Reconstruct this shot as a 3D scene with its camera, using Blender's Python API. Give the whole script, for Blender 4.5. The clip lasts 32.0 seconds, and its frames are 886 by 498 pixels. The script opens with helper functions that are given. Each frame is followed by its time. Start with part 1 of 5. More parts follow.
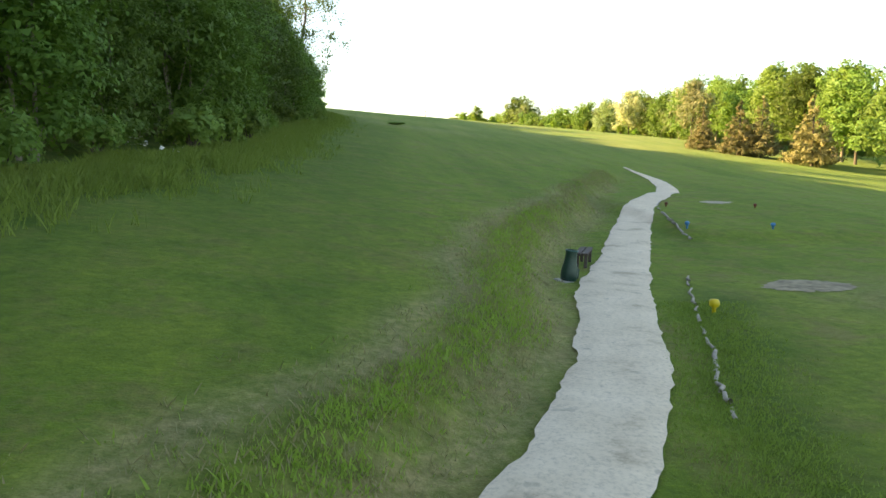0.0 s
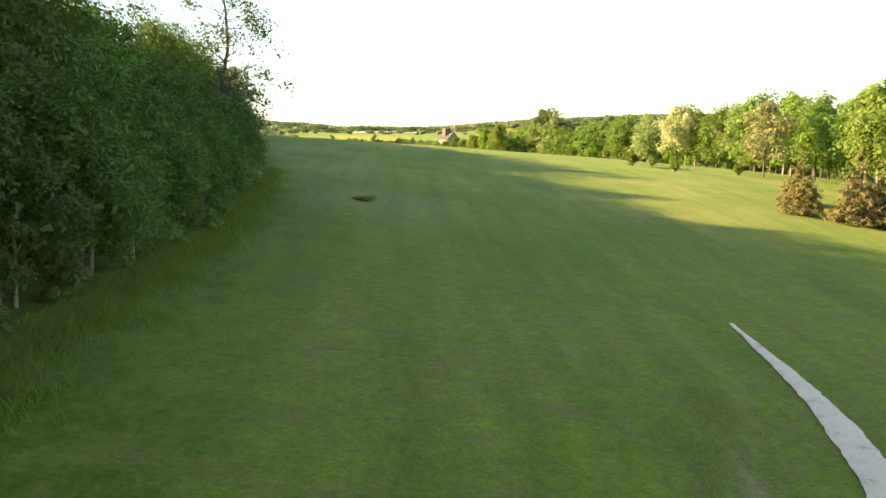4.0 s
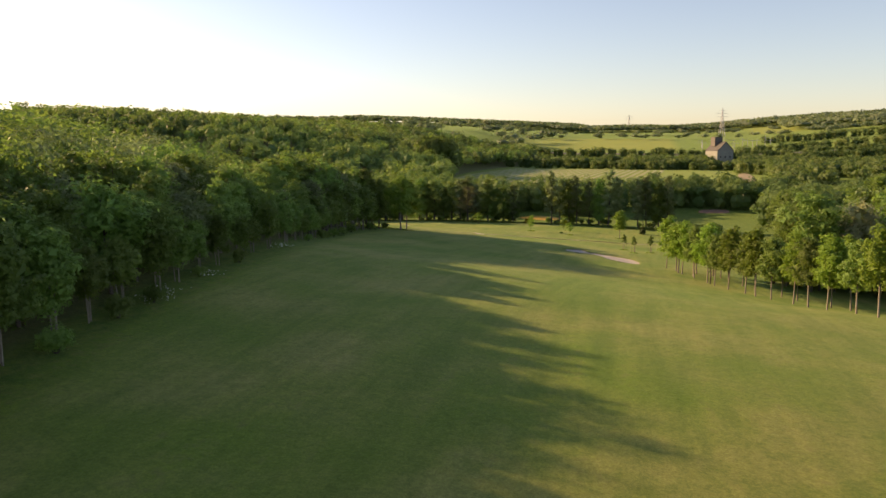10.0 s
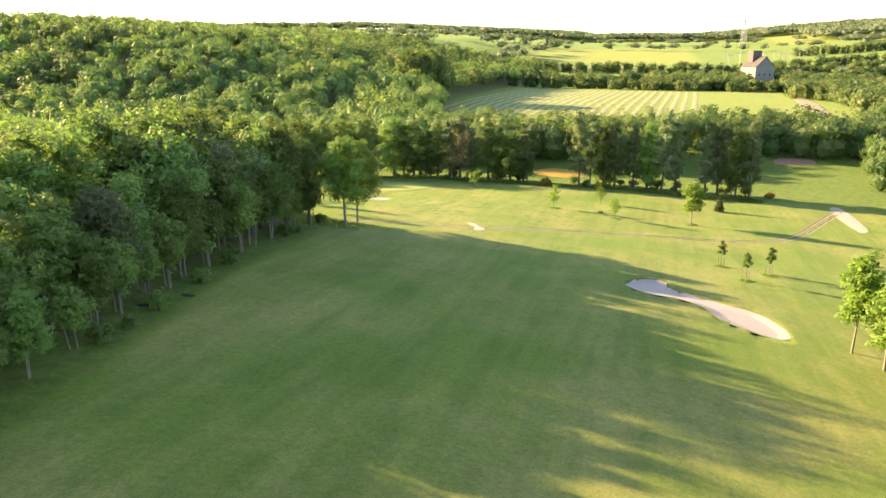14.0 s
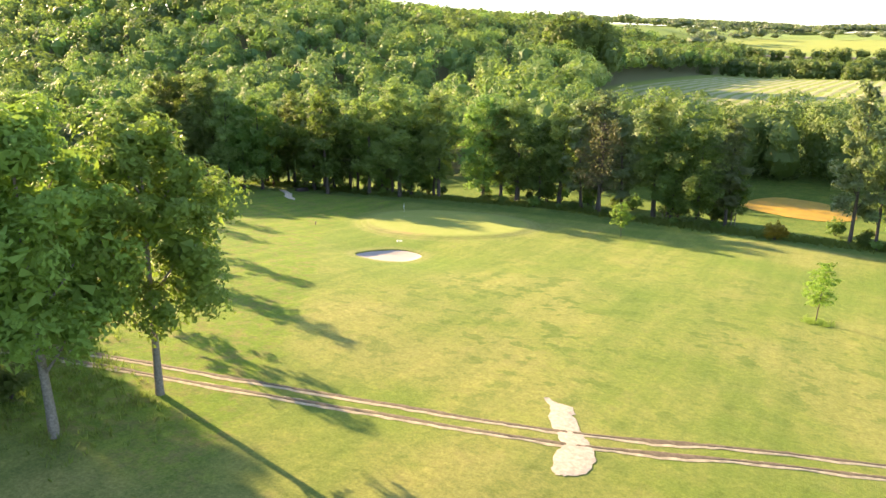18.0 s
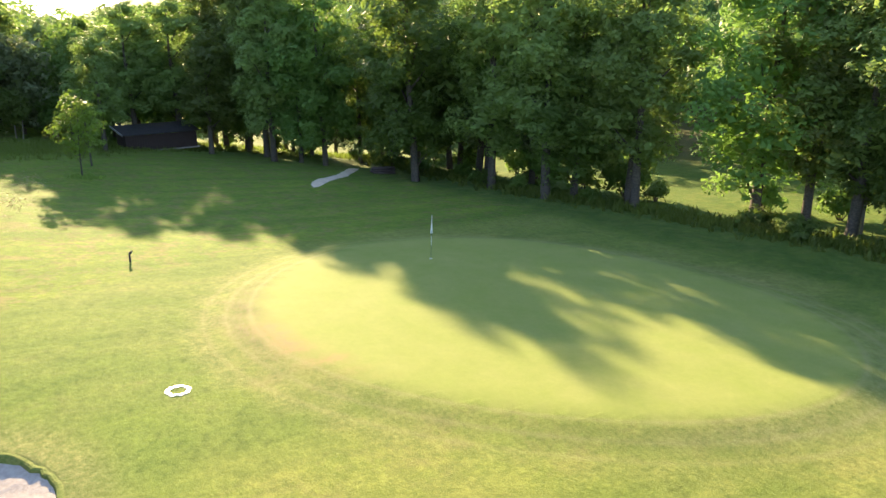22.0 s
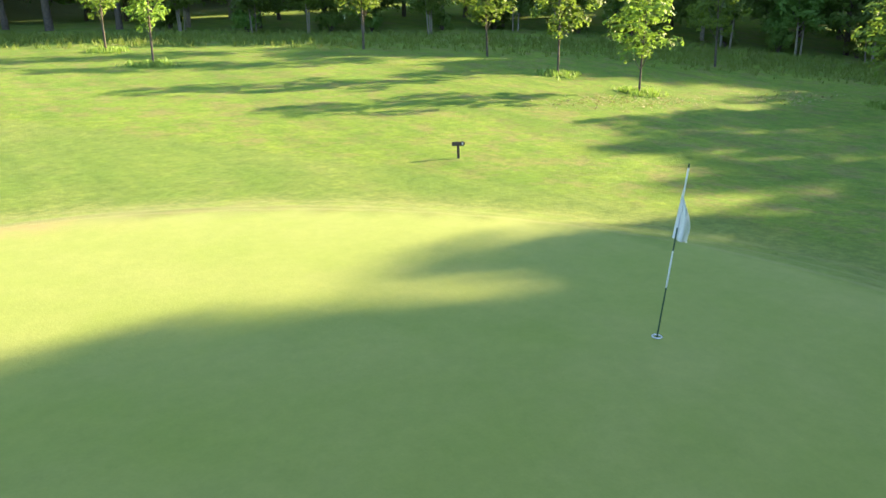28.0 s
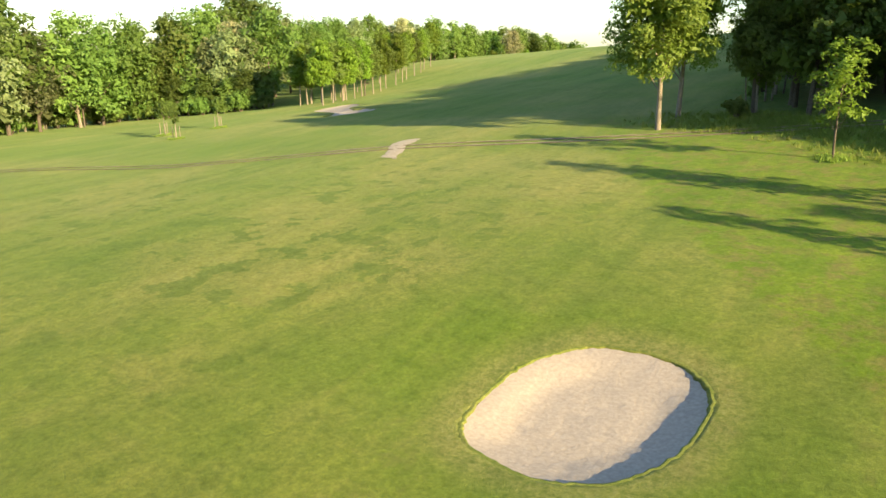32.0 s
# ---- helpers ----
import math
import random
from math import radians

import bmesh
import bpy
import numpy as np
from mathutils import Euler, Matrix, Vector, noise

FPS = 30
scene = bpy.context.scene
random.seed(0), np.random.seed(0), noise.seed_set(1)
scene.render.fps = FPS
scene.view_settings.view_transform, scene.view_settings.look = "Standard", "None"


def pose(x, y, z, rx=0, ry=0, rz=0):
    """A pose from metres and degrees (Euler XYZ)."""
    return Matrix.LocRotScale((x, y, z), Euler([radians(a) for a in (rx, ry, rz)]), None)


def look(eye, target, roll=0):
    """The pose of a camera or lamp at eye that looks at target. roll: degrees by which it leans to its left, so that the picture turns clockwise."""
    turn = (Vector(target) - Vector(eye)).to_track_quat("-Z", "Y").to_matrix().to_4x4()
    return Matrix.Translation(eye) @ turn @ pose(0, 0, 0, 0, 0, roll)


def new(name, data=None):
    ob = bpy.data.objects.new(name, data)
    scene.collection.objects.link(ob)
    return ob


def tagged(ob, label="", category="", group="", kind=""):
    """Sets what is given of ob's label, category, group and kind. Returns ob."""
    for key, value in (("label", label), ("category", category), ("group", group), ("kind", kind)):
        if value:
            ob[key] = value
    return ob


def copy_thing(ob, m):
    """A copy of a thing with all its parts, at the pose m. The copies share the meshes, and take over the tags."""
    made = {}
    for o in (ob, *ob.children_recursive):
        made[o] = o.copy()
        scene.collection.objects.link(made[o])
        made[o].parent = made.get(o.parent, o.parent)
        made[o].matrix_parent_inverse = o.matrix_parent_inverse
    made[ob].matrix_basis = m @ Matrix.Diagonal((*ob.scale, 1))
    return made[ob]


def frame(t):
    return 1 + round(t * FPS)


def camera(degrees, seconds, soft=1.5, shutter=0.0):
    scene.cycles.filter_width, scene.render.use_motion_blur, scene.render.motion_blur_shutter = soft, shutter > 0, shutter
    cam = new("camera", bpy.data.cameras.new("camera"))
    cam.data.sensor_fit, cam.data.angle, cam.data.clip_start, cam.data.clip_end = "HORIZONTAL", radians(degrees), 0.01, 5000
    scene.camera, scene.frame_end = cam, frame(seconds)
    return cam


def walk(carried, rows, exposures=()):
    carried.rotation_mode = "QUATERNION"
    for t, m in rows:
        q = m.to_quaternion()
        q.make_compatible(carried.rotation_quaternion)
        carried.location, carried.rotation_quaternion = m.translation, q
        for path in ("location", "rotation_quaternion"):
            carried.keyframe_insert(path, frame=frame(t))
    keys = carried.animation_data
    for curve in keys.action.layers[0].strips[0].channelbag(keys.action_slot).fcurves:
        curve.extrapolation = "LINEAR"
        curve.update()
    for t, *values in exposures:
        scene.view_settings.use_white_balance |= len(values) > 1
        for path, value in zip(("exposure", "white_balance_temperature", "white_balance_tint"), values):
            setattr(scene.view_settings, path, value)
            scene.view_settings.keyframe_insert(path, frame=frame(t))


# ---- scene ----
cam = camera(63.79, 32.0)

# camera path
PATH = [
    (0.0, pose(-13.923, -59.157, -13.045, 82.315, -0.775, -6.527)),
    (0.5, pose(-13.572, -57.346, -12.120, 82.278, -0.609, -6.334)),
    (1.0, pose(-13.208, -55.217, -11.268, 82.260, -0.534, -6.271)),
    (1.5, pose(-12.701, -52.828, -10.425, 82.256, -0.464, -6.195)),
    (2.0, pose(-11.971, -49.865, -9.467, 82.218, -0.362, -6.039)),
    (2.5, pose(-10.964, -45.899, -8.488, 82.203, -0.187, -5.820)),
    (3.0, pose(-9.730, -40.856, -7.383, 82.217, -0.084, -5.403)),
    (3.5, pose(-8.283, -34.519, -6.037, 82.211, -0.033, -4.945)),
    (5.5, pose(0.000, 0.000, -0.000, 81.951, 0.629, -0.000)),
    (6.0, pose(2.058, 10.784, 1.719, 82.007, 0.740, 1.932)),
    (6.5, pose(3.680, 21.946, 3.786, 82.034, 0.781, 4.547)),
    (7.0, pose(4.722, 33.431, 5.977, 81.978, 0.570, 7.648)),
    (7.5, pose(4.751, 44.820, 7.996, 81.956, 0.295, 10.874)),
    (8.0, pose(4.524, 55.373, 9.827, 81.880, 0.168, 14.089)),
    (8.5, pose(3.947, 65.936, 11.568, 81.928, 0.124, 15.972)),
    (9.0, pose(2.787, 76.212, 12.947, 81.955, 0.230, 16.030)),
    (9.5, pose(0.792, 86.653, 14.030, 82.010, 0.375, 16.011)),
    (10.0, pose(-1.808, 97.153, 14.974, 81.812, 0.474, 15.959)),
    (10.5, pose(-4.348, 107.193, 16.073, 80.906, 0.440, 16.006)),
    (11.0, pose(-6.935, 117.308, 17.322, 79.657, 0.370, 15.952)),
    (11.5, pose(-9.680, 128.056, 18.430, 78.356, 0.439, 15.869)),
    (12.0, pose(-12.063, 139.412, 19.452, 77.110, 0.466, 15.867)),
    (12.5, pose(-14.696, 150.812, 20.272, 75.794, 0.451, 15.788)),
    (13.0, pose(-17.466, 161.933, 20.613, 74.713, 0.410, 15.722)),
    (13.5, pose(-19.859, 172.862, 20.667, 74.708, 0.357, 15.682)),
    (14.0, pose(-22.045, 183.669, 20.310, 74.716, 0.335, 15.681)),
    (14.5, pose(-23.808, 194.815, 19.629, 74.735, 0.295, 15.821)),
    (16.5, pose(-33.283, 246.183, 13.269, 74.936, 0.157, 18.118)),
    (17.0, pose(-35.335, 258.500, 11.601, 74.951, 0.105, 21.701)),
    (17.5, pose(-37.979, 270.824, 9.826, 74.805, 0.038, 25.600)),
    (18.0, pose(-41.387, 283.181, 8.163, 74.653, -0.011, 29.775)),
    (18.5, pose(-46.458, 296.079, 6.590, 74.565, -0.011, 32.988)),
    (19.0, pose(-52.080, 308.081, 4.667, 74.596, -0.000, 33.778)),
    (19.5, pose(-57.501, 317.822, 2.251, 74.625, 0.055, 33.980)),
    (20.0, pose(-61.927, 325.989, 0.034, 74.632, 0.145, 36.945)),
    (20.5, pose(-65.073, 333.863, -1.732, 74.558, 0.324, 39.936)),
    (21.0, pose(-67.322, 341.588, -3.411, 74.510, 0.479, 43.995)),
    (21.5, pose(-68.995, 348.409, -4.656, 74.460, 0.660, 50.023)),
    (22.0, pose(-70.787, 354.136, -5.890, 74.398, 0.814, 56.208)),
    (22.5, pose(-72.837, 358.234, -7.049, 74.414, 0.918, 62.512)),
    (23.0, pose(-75.179, 361.399, -7.923, 74.324, 1.008, 68.506)),
    (23.5, pose(-77.230, 364.021, -8.586, 74.300, 0.992, 74.507)),
    (24.0, pose(-79.336, 366.313, -9.078, 74.316, 1.047, 80.304)),
    (24.5, pose(-81.450, 368.407, -9.633, 74.501, 1.173, 86.471)),
    (26.5, pose(-88.511, 374.268, -11.695, 74.752, 1.359, 115.458)),
    (27.0, pose(-89.767, 375.284, -12.014, 74.890, 1.450, 124.396)),
    (27.5, pose(-90.902, 376.287, -12.231, 75.035, 1.392, 133.667)),
    (28.0, pose(-91.968, 377.184, -12.341, 75.084, 1.229, 142.321)),
    (28.5, pose(-93.069, 377.907, -12.398, 75.087, 1.137, 150.347)),
    (29.0, pose(-94.200, 378.354, -12.472, 75.207, 1.058, 158.964)),
    (29.5, pose(-95.061, 378.614, -12.393, 75.069, 0.874, 168.047)),
    (30.0, pose(-95.655, 378.395, -11.961, 74.713, 0.631, 182.925)),
    (30.5, pose(-96.137, 377.249, -10.385, 74.642, 0.440, 196.091)),
    (31.0, pose(-96.181, 375.267, -8.290, 74.665, 0.296, 209.298)),
    (31.5, pose(-95.951, 372.960, -6.363, 74.630, 0.252, 214.625)),
    (32.0, pose(-95.662, 370.019, -3.896, 74.400, 0.297, 215.660)),
]
walk(cam, PATH, [(0.0, 2.4, 8400, 10), (3.5, 2.28, 8300, 13), (5.5, 1.82, 8000, 20), (7.0, 1.25, 8150, 26), (9.0, 1.08, 8000, 26), (10.5, 1.03, 7750, 24), (13.0, 2.32, 7350, 21), (17.0, 2.5, 7150, 20), (20.0, 2.35, 6750, 17), (24.0, 2.42, 6300, 15), (26.0, 2.45, 6200, 11), (28.5, 2.63, 6300, 9), (30.0, 2.21, 6800, 10), (31.0, 1.82, 6950, 9), (32.0, 1.68, 7000, 6)])

from mathutils.geometry import delaunay_2d_cdt

# ---- light ----
SUN_EL, SUN_AZ = radians(17.0), radians(168.5)   # azimuth from +x, anticlockwise
SUN_DIR = Vector((math.cos(SUN_EL) * math.cos(SUN_AZ), math.cos(SUN_EL) * math.sin(SUN_AZ), math.sin(SUN_EL)))
world = bpy.data.worlds.new("sky")
scene.world = world
world.use_nodes = True
wn = world.node_tree
sky = wn.nodes.new("ShaderNodeTexSky")
sky.sky_type = 'NISHITA'
sky.sun_disc = False
sky.sun_elevation = SUN_EL
sky.sun_rotation = math.atan2(SUN_DIR.x, SUN_DIR.y)
sky.air_density, sky.dust_density, sky.ozone_density = 1.0, .6, 2.6
haze = wn.nodes.new("ShaderNodeHueSaturation")      # thin evening haze pales the blue
haze.inputs["Saturation"].default_value = .92
wn.links.new(sky.outputs[0], haze.inputs["Color"])
wn.links.new(haze.outputs[0], wn.nodes["Background"].inputs[0])
wn.nodes["Background"].inputs[1].default_value = 0.1
sun = new("sun", bpy.data.lights.new("sun", 'SUN'))
sun.data.energy, sun.data.angle, sun.data.color = 5.0, radians(0.6), (1.0, 0.76, 0.42)
sun.matrix_world = look(SUN_DIR * 100, (0, 0, 0))


# ---- shape of the land ----
XS = [-170, -110, -55, 0, 50, 110]
YS = [-90, -45, 0, 45, 90, 140, 190, 240, 290, 330, 365, 400]
LAND = [[1.3, -6.4, -13.5, -20.2, -25.2, -29.7], [3.9, -3.4, -10.2, -17.1, -22.2, -26.9], [6.3, -.6, -7.1, -13.7, -18.4, -23.],
        [8.2, 1.9, -3.8, -9.9, -13.4, -18.], [9.3, 3.6, -1.6, -6.4, -9.2, -14.2], [9.5, 4.6, .3, -3.2, -6.9, -12.4],
        [8, 3.8, .1, -4.9, -8.3, -14], [3.8, -1, -5.7, -11.4, -15.6, -19.5], [-2.3, -7, -10.2, -14.7, -18.9, -22.4],
        [-8.1, -11.4, -13.6, -17.1, -19.5, -22.2], [-15.2, -15.9, -15.8, -18, -19, -21], [-20, -17.8, -17.4, -18, -18.5, -19.7]]


def smooth(t):
    t = np.clip(t, 0, 1)
    return t * t * (3 - 2 * t)


def spline(knots, vals, x):
    """Smooth curve through uneven knots; vals are numbers or arrays like x."""
    k = np.asarray(knots, float)
    v = np.stack([np.broadcast_to(np.asarray(q, float), np.shape(x)) for q in vals])
    x = np.clip(x, k[0], k[-1])
    i = np.clip(np.searchsorted(k, x, side='right') - 1, 0, len(k) - 2)
    lo, hi = np.clip(np.arange(len(k)) - 1, 0, None), np.clip(np.arange(len(k)) + 1, None, len(k) - 1)
    slope = (v[hi] - v[lo]) / (k[hi] - k[lo]).reshape((-1,) + (1,) * np.ndim(x))
    pick = lambda a, j: np.take_along_axis(a, np.asarray(j)[None], 0)[0]
    h = k[i + 1] - k[i]
    t = (x - k[i]) / h
    return ((2 * t**3 - 3 * t * t + 1) * pick(v, i) + (t**3 - 2 * t * t + t) * h * pick(slope, i)
            + (3 * t * t - 2 * t**3) * pick(v, i + 1) + (t**3 - t * t) * h * pick(slope, i + 1))


def bank_x(y):
    return spline([-75, -58, -53, -50.3, -46, -42, -37, -30, -23.8, -20.7, -16, -10.4, -4, 2], [-26, -17.5, -14.6, -13, -11.0, -10.3, -8.9, -5.9, -2.8, -1.9, -.1, 2.6, 5.2, 8], y)


def wave(x, y):
    """Gentle unevenness of the turf."""
    return (np.sin(x * .21 + 1.3 * np.sin(y * .13)) + np.sin(y * .17 + 1.1 * np.sin(x * .09 + 2))) * .05


GREEN = (-92.0, 372.4, 11.4, 10.8)          # centre and half axes of the putting green


def green_r(x, y):
    a = np.arctan2(y - GREEN[1], x - GREEN[0])
    return np.hypot((x - GREEN[0]) / GREEN[2], (y - GREEN[1]) / GREEN[3]) / (1 + .05 * np.sin(2 * a + .6) + .03 * np.sin(3 * a))


def land(x, y):
    """Height of the ground, without bunkers."""
    x, y = np.atleast_1d(np.asarray(x, float)), np.atleast_1d(np.asarray(y, float))
    x, y = np.broadcast_arrays(x, y)
    z = spline(YS, [spline(XS, r, x) for r in LAND], y) + wave(x, y)
    # terrace of the path and the tee
    b = bank_x(y)
    k = smooth((y + 75) / 20) * (1 - smooth((y - 2) / 14))
    low = -16.55 + .9 * smooth((y + 40) / 30) + .9 * smooth((y + 12) / 22)
    z = z + k * smooth((x - (b - .6)) / 1.8) * (1 - smooth((x - 17) / 16)) * (low - z) * (x > b - 3)
    # steps of the tee boxes
    z = z + .28 * smooth((y + 33) / 2.0) * (1 - smooth((y + 16) / 5)) * smooth((x + .8) / .8) * (1 - smooth((x - 11) / 5))
    # raised putting green
    z = z + .32 * (1 - smooth((green_r(x, y) - .95) / .22))
    # hollow of the green's bunker, rise behind it
    z = z - .62 * np.exp(-((x + 86.5) / 8)**2 - ((y - 351) / 6)**2) + .35 * np.exp(-((x + 97) / 12)**2 - ((y - 371) / 10)**2)
    # slopes that lead away from the course
    z = z + np.clip(-170 - x, 0, 700) * .055
    d = spline([400, 450, 550, 700, 833, 1000, 1200, 1600, 2500, 3600, 4900],
               [0, 1.5, 11, 12, 11, 21, 34, 50, 76, 100, 106], y)
    z = z + d * smooth((y - 400) / 30)
    z = z + (40 * smooth((-x - 75) / 330) - 13 * smooth((-x - 210) / 200)) * smooth((y - 395) / 170) * (1 - .7 * smooth((y - 900) / 900))
    z = z + 62 * np.exp(-((x - 1250) / 620)**2 - ((y - 3300) / 800)**2)
    z = z + 26 * smooth((x - 60) / 500) * smooth((y - 330) / 260)
    z = z + np.clip(x - 110, 0, 900) * .03 * smooth((120 - y) / 200)
    return z


def gz(x, y):
    return float(land(x, y)[0])


# ---- materials ----
def material(name):
    m = bpy.data.materials.new(name)
    m.use_nodes = True
    nt = m.node_tree
    return m, nt, nt.nodes["Principled BSDF"]


def node(nt, kind, **values):
    n = nt.nodes.new(kind)
    for k, v in values.items():
        n.inputs[k.replace("_", " ")].default_value = v
    return n


def noise_node(nt, scale, detail=4.0, rough=.6, coords="Object"):
    c = nt.nodes.new("ShaderNodeTexCoord")
    n = node(nt, "ShaderNodeTexNoise", Scale=scale, Detail=detail, Roughness=rough)
    nt.links.new(c.outputs[coords], n.inputs["Vector"])
    return n


def ramp(nt, src, stops):
    r = nt.nodes.new("ShaderNodeValToRGB")
    e = r.color_ramp.elements
    while len(e) < len(stops):
        e.new(.5)
    for el, (p, c) in zip(e, stops):
        el.position, el.color = p, (*c, 1)
    nt.links.new(src, r.inputs[0])
    return r


def mix(nt, fac, a, b, blend='MIX'):
    n = nt.nodes.new("ShaderNodeMix")
    n.data_type, n.blend_type = 'RGBA', blend
    for src, sock in ((fac, n.inputs[0]), (a, n.inputs[6]), (b, n.inputs[7])):
        if isinstance(src, (int, float)):
            sock.default_value = src
        elif isinstance(src, tuple):
            sock.default_value = (*src, 1)
        else:
            nt.links.new(src, sock)
    return n.outputs[2]


def maths(nt, op, a, b=0.0, clamp=False):
    n = nt.nodes.new("ShaderNodeMath")
    n.operation, n.use_clamp = op, clamp
    for src, sock in ((a, n.inputs[0]), (b, n.inputs[1])):
        if isinstance(src, (int, float)):
            sock.default_value = src
        else:
            nt.links.new(src, sock)
    return n.outputs[0]


def bump(nt, p, height, strength=.4, distance=.05):
    b = node(nt, "ShaderNodeBump", Strength=strength, Distance=distance)
    nt.links.new(height, b.inputs["Height"])
    nt.links.new(b.outputs[0], p.inputs["Normal"])


def plain(name, color, rough=.7, metal=0.0, scale=6.0, vary=.25, relief=.15):
    m, nt, p = material(name)
    n = noise_node(nt, scale)
    lo, hi = tuple(c * (1 - vary) for c in color), tuple(min(1, c * (1 + vary)) for c in color)
    r = ramp(nt, n.outputs[0], [(.3, lo), (.7, hi)])
    nt.links.new(r.outputs[0], p.inputs["Base Color"])
    p.inputs["Roughness"].default_value, p.inputs["Metallic"].default_value = rough, metal
    bump(nt, p, n.outputs[0], relief, .02)
    return m


def leaf_material(name, dark, light, glow=.4, spread=.22):
    """Leaves: colour varies from tree to tree and from leaf to leaf; light shines through."""
    m, nt, p = material(name)
    info = nt.nodes.new("ShaderNodeObjectInfo")
    geo = nt.nodes.new("ShaderNodeNewGeometry")
    big = noise_node(nt, .55, 2.0)
    v = maths(nt, 'MULTIPLY_ADD', geo.outputs["Random Per Island"], .45)
    v = maths(nt, 'ADD', v, maths(nt, 'MULTIPLY', big.outputs[0], .55))
    base = ramp(nt, v, [(.15, dark), (.85, light)]).outputs[0]
    hsv = nt.nodes.new("ShaderNodeHueSaturation")
    nt.links.new(base, hsv.inputs["Color"])
    tone = nt.nodes.new("ShaderNodeAttribute")
    tone.attribute_name = "tone"         # -1 to 1 from tree to tree within a joined wood, 0 on single trees
    hue = maths(nt, 'ADD', maths(nt, 'MULTIPLY', info.outputs["Random"], .035), .488)
    nt.links.new(maths(nt, 'ADD', hue, maths(nt, 'MULTIPLY', tone.outputs["Fac"], -.028)), hsv.inputs["Hue"])
    val = maths(nt, 'ADD', maths(nt, 'MULTIPLY', info.outputs["Random"], 2 * spread * 2.2), 1 - 2.2 * spread)
    nt.links.new(maths(nt, 'ADD', val, maths(nt, 'MULTIPLY', tone.outputs["Fac"], .34)), hsv.inputs["Value"])
    nt.links.new(hsv.outputs[0], p.inputs["Base Color"])
    p.inputs["Roughness"].default_value = .62
    p.inputs["Specular IOR Level"].default_value = .3
    t = nt.nodes.new("ShaderNodeBsdfTranslucent")
    nt.links.new(mix(nt, .42, hsv.outputs[0], (.27, .42, .06)), t.inputs[0])
    ms = nt.nodes.new("ShaderNodeMixShader")
    ms.inputs[0].default_value = glow
    nt.links.new(p.outputs[0], ms.inputs[1])
    nt.links.new(t.outputs[0], ms.inputs[2])
    nt.links.new(ms.outputs[0], nt.nodes["Material Output"].inputs[0])
    return m


def turf_material():
    m, nt, p = material("turf")
    att = nt.nodes.new("ShaderNodeAttribute")
    att.attribute_name = "zone"          # red: putting green, green: mown fairway, blue: uncut grass and painted tree shade
    sep = nt.nodes.new("ShaderNodeSeparateColor")
    nt.links.new(att.outputs["Color"], sep.inputs[0])
    att2 = nt.nodes.new("ShaderNodeAttribute")
    att2.attribute_name = "soil"         # red: dry straw, green: bare earth, blue: distant field crops
    sep2 = nt.nodes.new("ShaderNodeSeparateColor")
    nt.links.new(att2.outputs["Color"], sep2.inputs[0])
    n_far = noise_node(nt, .055, 5.0, .62)
    n_mid = noise_node(nt, .5, 5.0, .65)
    n_fine = noise_node(nt, 5.5, 6.0, .75)
    n_blade = noise_node(nt, 26.0, 3.0, .7)
    n_patch = noise_node(nt, .46, 4.0, .62)
    patch = ramp(nt, n_patch.outputs[0], [(.545, (0, 0, 0)), (.60, (1, 1, 1))]).outputs[0]
    some = ramp(nt, n_far.outputs[0], [(.38, (.2, .2, .2)), (.55, (1, 1, 1))]).outputs[0]
    n_tuft = noise_node(nt, 1.9, 6.0, .72)
    rough = ramp(nt, n_mid.outputs[0], [(.3, (.088, .160, .012)), (.7, (.156, .215, .022))]).outputs[0]
    fair = ramp(nt, n_far.outputs[0], [(.36, (.108, .168, .022)), (.5, (.150, .190, .036)), (.62, (.205, .214, .058))]).outputs[0]
    tan = ramp(nt, noise_node(nt, .13, 6.0, .7).outputs[0], [(.50, (0, 0, 0)), (.72, (1, 1, 1))]).outputs[0]
    fair = mix(nt, maths(nt, 'MULTIPLY', tan, .28), fair, (.215, .205, .078))
    fair = mix(nt, maths(nt, 'MULTIPLY', maths(nt, 'MULTIPLY', patch, some), maths(nt, 'ADD', .22, maths(nt, 'MULTIPLY', att.outputs["Alpha"], .42))), fair, (.066, .116, .016))
    putt = ramp(nt, n_mid.outputs[0], [(.3, (.196, .236, .048)), (.7, (.232, .252, .068))]).outputs[0]
    # dark green of uncut grass, also laid as shade on turf beside the near wood
    tall = ramp(nt, n_mid.outputs[0], [(.3, (.046, .095, .010)), (.7, (.110, .155, .022))]).outputs[0]
    worn = ramp(nt, noise_node(nt, .8, 6.0, .75).outputs[0], [(.48, (0, 0, 0)), (.64, (1, 1, 1))]).outputs[0]
    rough = mix(nt, maths(nt, 'MULTIPLY', worn, .8), rough, (.150, .136, .046))
    c = mix(nt, sep.outputs[1], rough, fair)
    c = mix(nt, sep.outputs[2], c, tall)
    c = mix(nt, maths(nt, 'MULTIPLY', worn, maths(nt, 'MULTIPLY', maths(nt, 'SUBTRACT', 1.0, sep.outputs[1]), .38)), c, (.180, .172, .050))
    c = mix(nt, sep.outputs[0], c, putt)
    dry = maths(nt, 'MULTIPLY', sep2.outputs[0], ramp(nt, n_fine.outputs[0], [(.35, (.35, .35, .35)), (.62, (1, 1, 1))]).outputs[0])
    c = mix(nt, dry, c, (.285, .235, .125))
    c = mix(nt, maths(nt, 'MULTIPLY', sep2.outputs[1], ramp(nt, n_fine.outputs[0], [(.4, (.4, .4, .4)), (.6, (1, 1, 1))]).outputs[0]), c, (.14, .10, .062))
    grain = ramp(nt, n_fine.outputs[0], [(.25, (.60, .63, .60)), (.75, (1.36, 1.32, 1.28))]).outputs[0]
